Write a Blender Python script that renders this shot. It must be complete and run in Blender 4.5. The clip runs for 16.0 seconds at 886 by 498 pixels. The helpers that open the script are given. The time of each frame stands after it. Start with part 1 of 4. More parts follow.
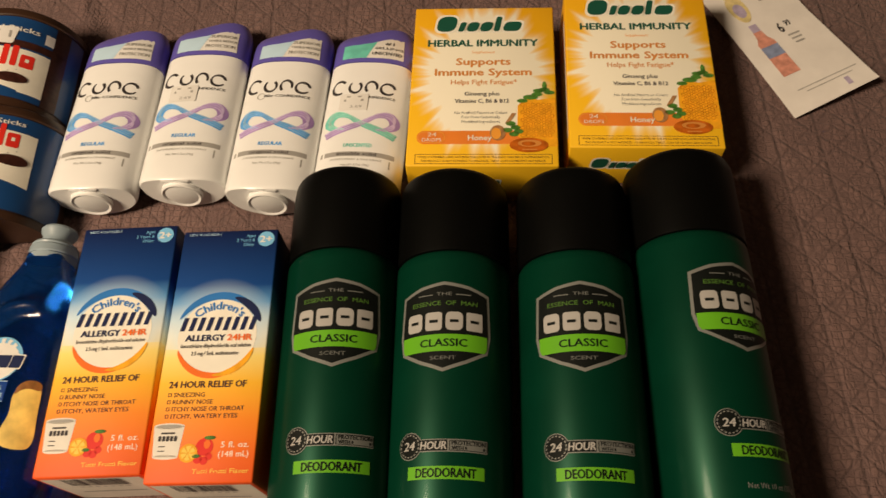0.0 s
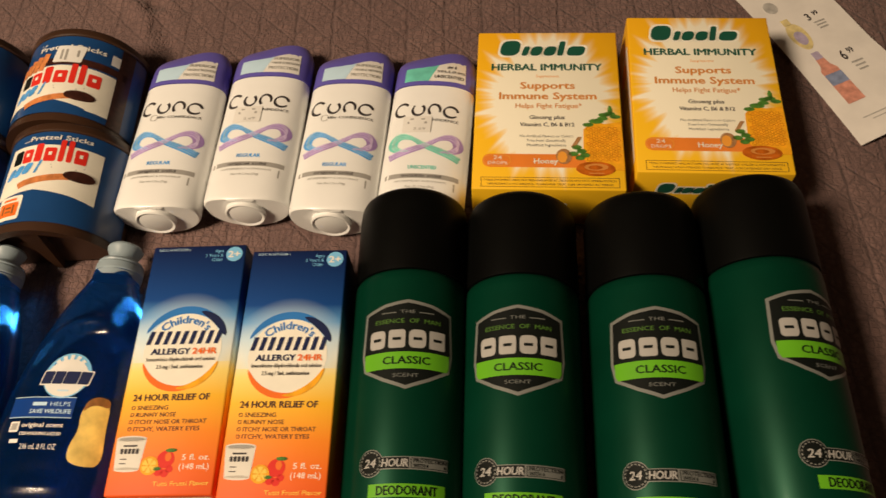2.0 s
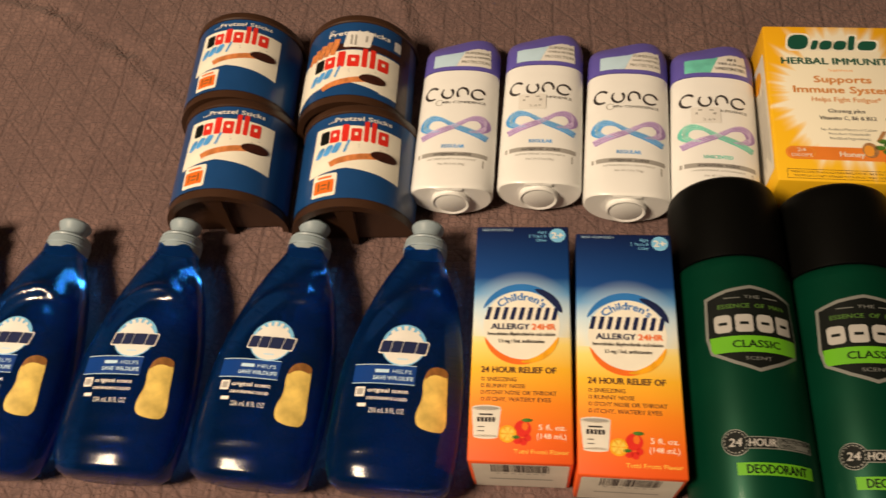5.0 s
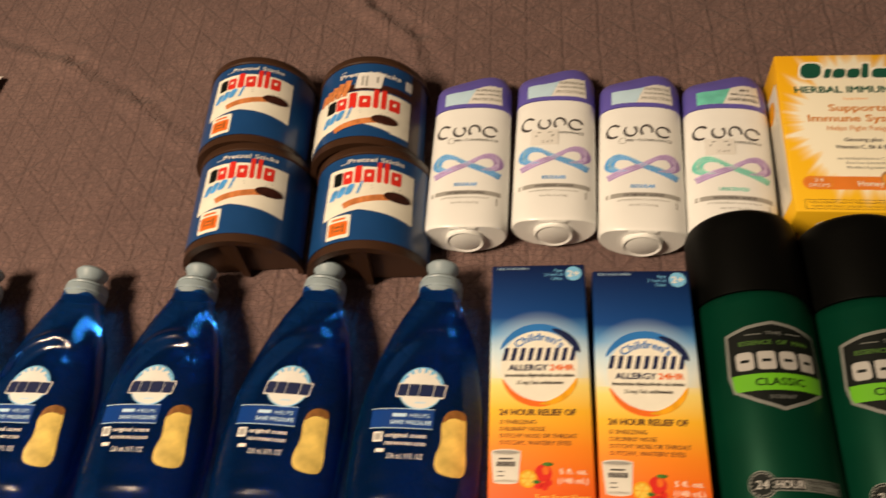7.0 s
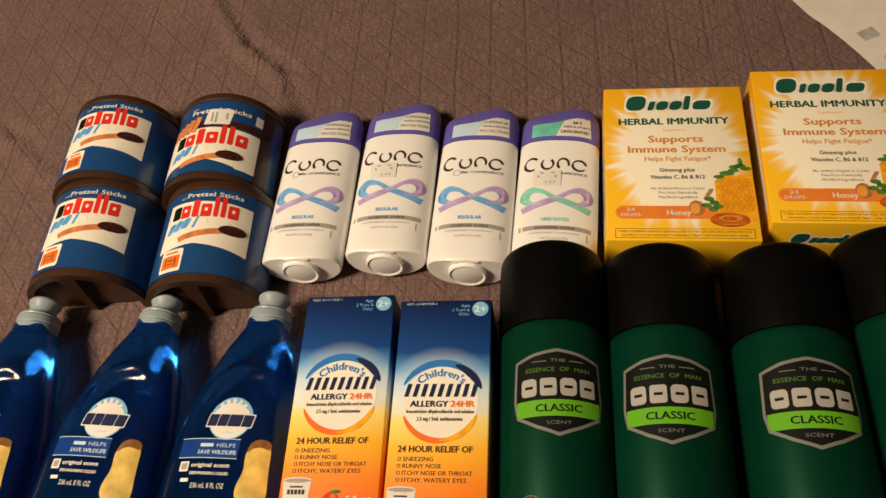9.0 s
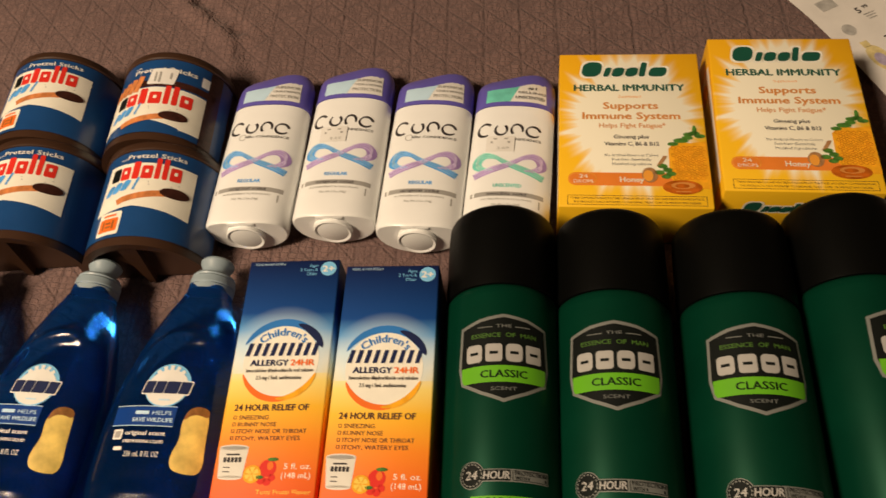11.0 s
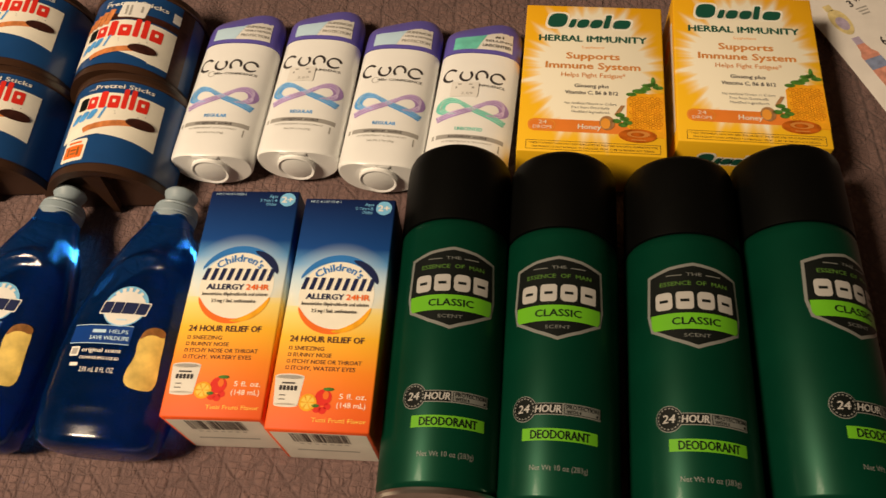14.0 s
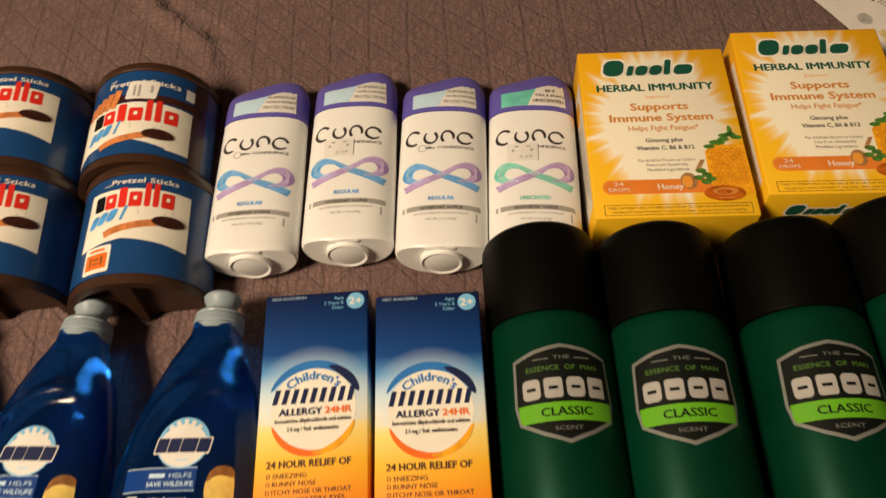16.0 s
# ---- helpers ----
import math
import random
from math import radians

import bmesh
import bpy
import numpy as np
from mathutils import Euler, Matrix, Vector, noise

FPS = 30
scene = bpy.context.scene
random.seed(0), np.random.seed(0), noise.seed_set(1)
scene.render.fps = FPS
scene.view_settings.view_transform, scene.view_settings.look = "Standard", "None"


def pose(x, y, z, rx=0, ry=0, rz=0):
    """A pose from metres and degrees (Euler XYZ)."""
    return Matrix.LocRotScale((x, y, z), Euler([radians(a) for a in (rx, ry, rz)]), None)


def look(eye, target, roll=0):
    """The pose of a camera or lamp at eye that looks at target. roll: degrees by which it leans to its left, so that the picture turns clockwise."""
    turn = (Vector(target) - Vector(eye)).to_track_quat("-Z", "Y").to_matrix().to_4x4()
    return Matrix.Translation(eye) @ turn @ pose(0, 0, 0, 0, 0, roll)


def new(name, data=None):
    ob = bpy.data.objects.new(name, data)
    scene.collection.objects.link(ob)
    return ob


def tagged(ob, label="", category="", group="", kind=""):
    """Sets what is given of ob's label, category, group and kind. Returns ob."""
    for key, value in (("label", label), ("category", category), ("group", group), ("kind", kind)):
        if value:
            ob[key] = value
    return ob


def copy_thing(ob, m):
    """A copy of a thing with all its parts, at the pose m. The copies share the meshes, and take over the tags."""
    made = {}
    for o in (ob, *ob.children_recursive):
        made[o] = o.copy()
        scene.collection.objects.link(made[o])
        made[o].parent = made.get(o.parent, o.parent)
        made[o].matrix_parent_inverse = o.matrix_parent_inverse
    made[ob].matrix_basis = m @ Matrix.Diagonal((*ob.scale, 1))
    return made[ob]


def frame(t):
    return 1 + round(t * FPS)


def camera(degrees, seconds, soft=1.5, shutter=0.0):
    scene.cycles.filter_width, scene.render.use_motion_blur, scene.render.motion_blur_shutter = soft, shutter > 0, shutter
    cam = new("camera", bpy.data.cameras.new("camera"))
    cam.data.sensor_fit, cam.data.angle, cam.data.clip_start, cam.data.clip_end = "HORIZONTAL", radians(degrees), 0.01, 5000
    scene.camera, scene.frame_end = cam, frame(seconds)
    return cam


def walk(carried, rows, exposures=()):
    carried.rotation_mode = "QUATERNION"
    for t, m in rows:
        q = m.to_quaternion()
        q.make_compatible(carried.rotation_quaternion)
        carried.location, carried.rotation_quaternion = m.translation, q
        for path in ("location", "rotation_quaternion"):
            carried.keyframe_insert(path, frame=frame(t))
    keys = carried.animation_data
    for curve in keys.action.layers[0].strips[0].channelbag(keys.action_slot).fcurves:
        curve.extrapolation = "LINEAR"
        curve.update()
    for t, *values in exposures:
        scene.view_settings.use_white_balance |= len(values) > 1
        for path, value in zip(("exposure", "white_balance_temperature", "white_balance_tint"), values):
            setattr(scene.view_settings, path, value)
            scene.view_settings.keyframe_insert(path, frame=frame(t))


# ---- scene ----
cam = camera(60.0, 16.0, shutter=0.5)
PATH = [
    (0, (0.045, -0.127, 0.427), (-0.064, 0.799, -1.342), -6.4),
    (0.5, (0.044, -0.125, 0.427), (-0.11, 0.782, -1.349), -9.6),
    (1, (0.039, -0.124, 0.423), (-0.114, 0.801, -1.344), -8.4),
    (1.5, (0.038, -0.13, 0.432), (-0.136, 0.866, -1.293), -7.7),
    (2, (0.015, -0.128, 0.426), (-0.135, 0.854, -1.31), -7.3),
    (2.5, (-0.006, -0.136, 0.429), (-0.148, 0.861, -1.299), -6.2),
    (3, (-0.026, -0.141, 0.432), (-0.214, 0.838, -1.302), -8),
    (3.5, (-0.043, -0.139, 0.433), (-0.254, 0.826, -1.305), -9.4),
    (4, (-0.067, -0.138, 0.438), (-0.312, 0.809, -1.307), -11.4),
    (4.5, (-0.101, -0.143, 0.445), (-0.368, 0.813, -1.291), -11.9),
    (4.7, (-0.119, -0.148, 0.445), (-0.385, 0.811, -1.29), -11.4),
    (5.22, (-0.153, -0.153, 0.449), (-0.442, 0.812, -1.279), -12.2),
    (5.75, (-0.178, -0.154, 0.451), (-0.498, 0.815, -1.269), -13.8),
    (6.28, (-0.183, -0.151, 0.452), (-0.524, 0.825, -1.26), -15.1),
    (6.8, (-0.158, -0.147, 0.45), (-0.494, 0.847, -1.253), -14.9),
    (7, (-0.139, -0.143, 0.449), (-0.461, 0.873, -1.244), -14.3),
    (7.5, (-0.092, -0.139, 0.446), (-0.394, 0.89, -1.243), -12.9),
    (8, (-0.05, -0.139, 0.447), (-0.355, 0.91, -1.229), -13.5),
    (8.57, (-0.034, -0.138, 0.448), (-0.342, 0.923, -1.22), -13.8),
    (9.15, (-0.029, -0.136, 0.448), (-0.34, 0.937, -1.213), -13.8),
    (9.73, (-0.029, -0.135, 0.446), (-0.334, 0.942, -1.213), -13.4),
    (10.3, (-0.027, -0.135, 0.442), (-0.312, 0.932, -1.226), -12.5),
    (10.5, (-0.025, -0.134, 0.438), (-0.301, 0.928, -1.234), -12.1),
    (11, (-0.018, -0.138, 0.431), (-0.251, 0.898, -1.263), -10.3),
    (11.5, (-0.004, -0.145, 0.435), (-0.187, 0.892, -1.266), -8),
    (12, (0.009, -0.15, 0.43), (-0.136, 0.863, -1.289), -6.7),
    (12.5, (0.012, -0.157, 0.431), (-0.136, 0.854, -1.288), -6),
    (13, (0.01, -0.162, 0.429), (-0.165, 0.851, -1.286), -6.5),
    (13.5, (0.01, -0.163, 0.429), (-0.18, 0.839, -1.292), -6.6),
    (14, (0.002, -0.163, 0.427), (-0.195, 0.825, -1.301), -6.9),
    (14.5, (-0.01, -0.157, 0.434), (-0.219, 0.835, -1.291), -8.1),
    (15, (-0.028, -0.145, 0.435), (-0.197, 0.869, -1.28), -8.4),
    (15.5, (-0.049, -0.133, 0.427), (-0.209, 0.878, -1.291), -8.4),
    (16, (-0.072, -0.104, 0.411), (-0.156, 0.916, -1.307), -6.2),
]
walk(cam, [(t, look(eye, target, roll)) for t, eye, target, roll in PATH])

# ---- world and light ----
world = bpy.data.worlds.new("room_world")
scene.world = world
world.use_nodes = True
world.node_tree.nodes["Background"].inputs[0].default_value = (1.0, 0.8, 0.62, 1)
world.node_tree.nodes["Background"].inputs[1].default_value = 0.02
lamp_data = bpy.data.lights.new("ceiling_bulb", "AREA")
lamp_data.shape, lamp_data.size = "DISK", 0.42
lamp_data.energy, lamp_data.color = 40.5, (1.0, 0.765, 0.525)
lamp = new("ceiling_bulb", lamp_data)
lamp.matrix_world = look((-1.02, -0.46, 1.42), (-0.2, 0.15, 0.0))
scene.view_settings.exposure = 0.0


# ---- materials ----
def material(name, color, rough=0.5, metal=0.0, spec=0.5, coat=0.0, vary=0.06, scale=60.0, bump=0.0, bump_scale=900.0, trans=0.0, ior=1.45):
    m = bpy.data.materials.new(name)
    m.use_nodes = True
    nt = m.node_tree
    b = nt.nodes["Principled BSDF"]
    b.inputs["Roughness"].default_value = rough
    b.inputs["Metallic"].default_value = metal
    b.inputs["Specular IOR Level"].default_value = spec
    b.inputs["Coat Weight"].default_value = coat
    b.inputs["Coat Roughness"].default_value = 0.12
    b.inputs["Transmission Weight"].default_value = trans
    b.inputs["IOR"].default_value = ior
    tc = nt.nodes.new("ShaderNodeTexCoord")
    n = nt.nodes.new("ShaderNodeTexNoise")
    n.inputs["Scale"].default_value, n.inputs["Detail"].default_value = scale, 4
    nt.links.new(tc.outputs["Object"], n.inputs["Vector"])
    r = nt.nodes.new("ShaderNodeValToRGB")
    r.color_ramp.elements[0].position, r.color_ramp.elements[1].position = 0.3, 0.7
    r.color_ramp.elements[0].color = (*[c * (1 - vary) for c in color], 1)
    r.color_ramp.elements[1].color = (*[min(1, c * (1 + vary)) for c in color], 1)
    nt.links.new(n.outputs["Fac"], r.inputs["Fac"])
    nt.links.new(r.outputs["Color"], b.inputs["Base Color"])
    if bump:
        n2 = nt.nodes.new("ShaderNodeTexNoise")
        n2.inputs["Scale"].default_value, n2.inputs["Detail"].default_value = bump_scale, 3
        nt.links.new(tc.outputs["Object"], n2.inputs["Vector"])
        bp = nt.nodes.new("ShaderNodeBump")
        bp.inputs["Strength"].default_value, bp.inputs["Distance"].default_value = bump, 0.0006
        nt.links.new(n2.outputs["Fac"], bp.inputs["Height"])
        nt.links.new(bp.outputs["Normal"], b.inputs["Normal"])
    return m


def maths(nt, op, a, b=None, clamp=False):
    n = nt.nodes.new("ShaderNodeMath")
    n.operation, n.use_clamp = op, clamp
    for k, v in enumerate((a, b)):
        if v is None:
            continue
        if isinstance(v, (int, float)):
            n.inputs[k].default_value = v
        else:
            nt.links.new(v, n.inputs[k])
    return n.outputs[0]


def ramp(nt, fac, stops):
    r = nt.nodes.new("ShaderNodeValToRGB")
    while len(r.color_ramp.elements) < len(stops):
        r.color_ramp.elements.new(0.5)
    for e, (p, c) in zip(r.color_ramp.elements, stops):
        e.position, e.color = p, (*c, 1)
    nt.links.new(fac, r.inputs["Fac"])
    return r.outputs["Color"]


def mix(nt, fac, a, b):
    n = nt.nodes.new("ShaderNodeMix")
    n.data_type = "RGBA"
    for k, v in ((0, fac), (6, a), (7, b)):
        if isinstance(v, tuple):
            n.inputs[k].default_value = (*v, 1)
        elif isinstance(v, (int, float)):
            n.inputs[k].default_value = v
        else:
            nt.links.new(v, n.inputs[k])
    return n.outputs[2]


def card_base(name, rough=0.55, coat=0.0):
    """A printed carton: returns the material, its tree, the shader and object x, y, z."""
    m = bpy.data.materials.new(name)
    m.use_nodes = True
    nt = m.node_tree
    b = nt.nodes["Principled BSDF"]
    b.inputs["Roughness"].default_value = rough
    b.inputs["Coat Weight"].default_value = coat
    b.inputs["Specular IOR Level"].default_value = 0.3
    tc = nt.nodes.new("ShaderNodeTexCoord")
    sx = nt.nodes.new("ShaderNodeSeparateXYZ")
    nt.links.new(tc.outputs["Object"], sx.inputs[0])
    n2 = nt.nodes.new("ShaderNodeTexNoise")
    n2.inputs["Scale"].default_value, n2.inputs["Detail"].default_value = 45, 4
    nt.links.new(tc.outputs["Object"], n2.inputs["Vector"])
    bp = nt.nodes.new("ShaderNodeBump")
    bp.inputs["Strength"].default_value, bp.inputs["Distance"].default_value = 0.25, 0.001
    nt.links.new(n2.outputs["Fac"], bp.inputs["Height"])
    nt.links.new(bp.outputs["Normal"], b.inputs["Normal"])
    return m, nt, b, sx.outputs[0], sx.outputs[1], sx.outputs[2], tc


def allergy_card():
    m, nt, b, x, y, z, tc = card_base("allergy_carton_print")
    v = maths(nt, "ADD", maths(nt, "MULTIPLY", y, 1 / 0.1396), 0.5)
    base = ramp(nt, v, [(0.0, (0.78, 0.10, 0.012)), (0.10, (0.85, 0.15, 0.012)), (0.22, (0.90, 0.26, 0.015)), (0.36, (0.93, 0.50, 0.03)), (0.46, (0.93, 0.72, 0.20)),
                        (0.545, (0.85, 0.84, 0.70)), (0.61, (0.55, 0.72, 0.84)), (0.68, (0.10, 0.32, 0.66)), (0.755, (0.006, 0.060, 0.26)), (1.0, (0.003, 0.012, 0.070))])
    yy = maths(nt, "SUBTRACT", y, 0.006)
    r = maths(nt, "SQRT", maths(nt, "ADD", maths(nt, "MULTIPLY", x, x), maths(nt, "MULTIPLY", yy, yy)))
    glow = maths(nt, "SUBTRACT", 1.0, maths(nt, "MULTIPLY", maths(nt, "SUBTRACT", r, 0.021), 1 / 0.013), True)
    up = maths(nt, "GREATER_THAN", y, -0.001)
    col = mix(nt, maths(nt, "MULTIPLY", maths(nt, "MULTIPLY", glow, 0.55), up), base, (0.62, 0.80, 0.92))
    nt.links.new(col, b.inputs["Base Color"])
    return m


def lozenge_card():
    m, nt, b, x, y, z, tc = card_base("lozenge_carton_print")
    yy = maths(nt, "SUBTRACT", y, 0.006)
    r = maths(nt, "SQRT", maths(nt, "ADD", maths(nt, "MULTIPLY", maths(nt, "MULTIPLY", x, x), 1.25), maths(nt, "MULTIPLY", maths(nt, "MULTIPLY", yy, yy), 0.62)))
    ang = maths(nt, "ARCTAN2", yy, x)
    rays = nt.nodes.new("ShaderNodeTexNoise")
    rays.noise_dimensions = "1D"
    rays.inputs["Scale"].default_value, rays.inputs["Detail"].default_value = 6.5, 1
    nt.links.new(ang, rays.inputs["W"])
    reach = maths(nt, "ADD", 0.027, maths(nt, "MULTIPLY", rays.outputs["Fac"], 0.026))
    fac = maths(nt, "SUBTRACT", 1.0, maths(nt, "MULTIPLY", maths(nt, "SUBTRACT", r, reach), 1 / 0.013), True)
    top = maths(nt, "GREATER_THAN", z, 0.0385)
    fac = maths(nt, "MULTIPLY", maths(nt, "MULTIPLY", fac, fac), top)
    yel = ramp(nt, maths(nt, "ADD", maths(nt, "MULTIPLY", y, 6.0), 0.5), [(0.0, (0.88, 0.52, 0.015)), (0.5, (0.88, 0.50, 0.012)), (1.0, (0.88, 0.44, 0.010))])
    col = mix(nt, fac, yel, (0.90, 0.86, 0.70))
    nt.links.new(col, b.inputs["Base Color"])
    return m


def bedspread_material():
    m = bpy.data.materials.new("quilted_bedspread")
    m.use_nodes = True
    nt = m.node_tree
    b = nt.nodes["Principled BSDF"]
    b.inputs["Roughness"].default_value = 0.85
    b.inputs["Specular IOR Level"].default_value = 0.25
    b.inputs["Sheen Weight"].default_value = 0.08
    b.inputs["Sheen Roughness"].default_value = 0.5
    tc = nt.nodes.new("ShaderNodeTexCoord")
    warp = nt.nodes.new("ShaderNodeTexNoise")
    warp.inputs["Scale"].default_value, warp.inputs["Detail"].default_value = 38, 2
    nt.links.new(tc.outputs["Object"], warp.inputs["Vector"])
    wv = nt.nodes.new("ShaderNodeVectorMath")
    wv.operation = "MULTIPLY_ADD"
    nt.links.new(warp.outputs["Color"], wv.inputs[0])
    wv.inputs[1].default_value = (0.0028, 0.0028, 0.0)
    nt.links.new(tc.outputs["Object"], wv.inputs[2])
    cells = []
    for size, scale, randomness in ((120, (1.25, 0.7, 1.0), 0.6), (230, (0.8, 1.0, 1.0), 0.5)):
        mp = nt.nodes.new("ShaderNodeMapping")
        mp.inputs["Scale"].default_value = scale
        nt.links.new(wv.outputs[0], mp.inputs["Vector"])
        vo = nt.nodes.new("ShaderNodeTexVoronoi")
        vo.feature = "DISTANCE_TO_EDGE"
        vo.inputs["Scale"].default_value, vo.inputs["Randomness"].default_value = size, randomness
        nt.links.new(mp.outputs[0], vo.inputs["Vector"])
        cells.append(vo.outputs["Distance"])
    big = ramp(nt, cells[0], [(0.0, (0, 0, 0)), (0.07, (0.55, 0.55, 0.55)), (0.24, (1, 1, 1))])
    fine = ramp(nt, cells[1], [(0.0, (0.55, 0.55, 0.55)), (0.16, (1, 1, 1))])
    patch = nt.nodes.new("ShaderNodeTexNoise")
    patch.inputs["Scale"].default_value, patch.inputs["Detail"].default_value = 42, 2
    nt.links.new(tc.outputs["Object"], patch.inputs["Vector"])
    crinkle_fade = maths(nt, "ADD", 0.25, maths(nt, "MULTIPLY", patch.outputs["Fac"], 0.6), True)
    crinkle = maths(nt, "MULTIPLY", maths(nt, "ADD", crinkle_fade, maths(nt, "MULTIPLY", big, maths(nt, "SUBTRACT", 1.0, crinkle_fade))), fine)
    sx = nt.nodes.new("ShaderNodeSeparateXYZ")
    nt.links.new(wv.outputs[0], sx.inputs[0])
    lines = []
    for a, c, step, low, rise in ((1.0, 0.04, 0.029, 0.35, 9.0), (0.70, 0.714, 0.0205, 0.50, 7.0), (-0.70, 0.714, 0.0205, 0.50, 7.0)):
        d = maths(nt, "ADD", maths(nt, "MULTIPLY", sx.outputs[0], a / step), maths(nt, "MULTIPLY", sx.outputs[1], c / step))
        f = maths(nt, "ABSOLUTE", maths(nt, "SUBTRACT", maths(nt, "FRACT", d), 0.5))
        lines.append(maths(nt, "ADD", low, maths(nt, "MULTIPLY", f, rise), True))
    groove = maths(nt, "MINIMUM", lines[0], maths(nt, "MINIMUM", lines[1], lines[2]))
    weave = nt.nodes.new("ShaderNodeTexNoise")
    weave.inputs["Scale"].default_value, weave.inputs["Detail"].default_value = 1400, 2
    nt.links.new(tc.outputs["Object"], weave.inputs["Vector"])
    h = maths(nt, "ADD", maths(nt, "MULTIPLY", crinkle, 0.8), maths(nt, "ADD", maths(nt, "MULTIPLY", groove, 0.75), maths(nt, "MULTIPLY", weave.outputs["Fac"], 0.35)))
    bp = nt.nodes.new("ShaderNodeBump")
    bp.inputs["Strength"].default_value, bp.inputs["Distance"].default_value = 0.95, 0.0016
    nt.links.new(h, bp.inputs["Height"])
    nt.links.new(bp.outputs["Normal"], b.inputs["Normal"])
    tone = nt.nodes.new("ShaderNodeTexNoise")
    tone.inputs["Scale"].default_value, tone.inputs["Detail"].default_value = 14, 5
    nt.links.new(tc.outputs["Object"], tone.inputs["Vector"])
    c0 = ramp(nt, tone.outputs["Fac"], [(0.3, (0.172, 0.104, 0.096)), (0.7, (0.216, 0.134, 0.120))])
    # shade in the stitch grooves and crinkles is painted into the base colour
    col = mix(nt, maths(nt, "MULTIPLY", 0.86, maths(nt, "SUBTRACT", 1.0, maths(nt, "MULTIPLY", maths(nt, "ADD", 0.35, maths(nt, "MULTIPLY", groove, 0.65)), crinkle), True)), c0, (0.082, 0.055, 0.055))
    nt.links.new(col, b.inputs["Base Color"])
    return m


def can_paint():
    m = material("green_can_lacquer", (0.0010, 0.040, 0.0205), 0.40, 0.34, 0.16, 0.05, 0.12, 25)
    return m


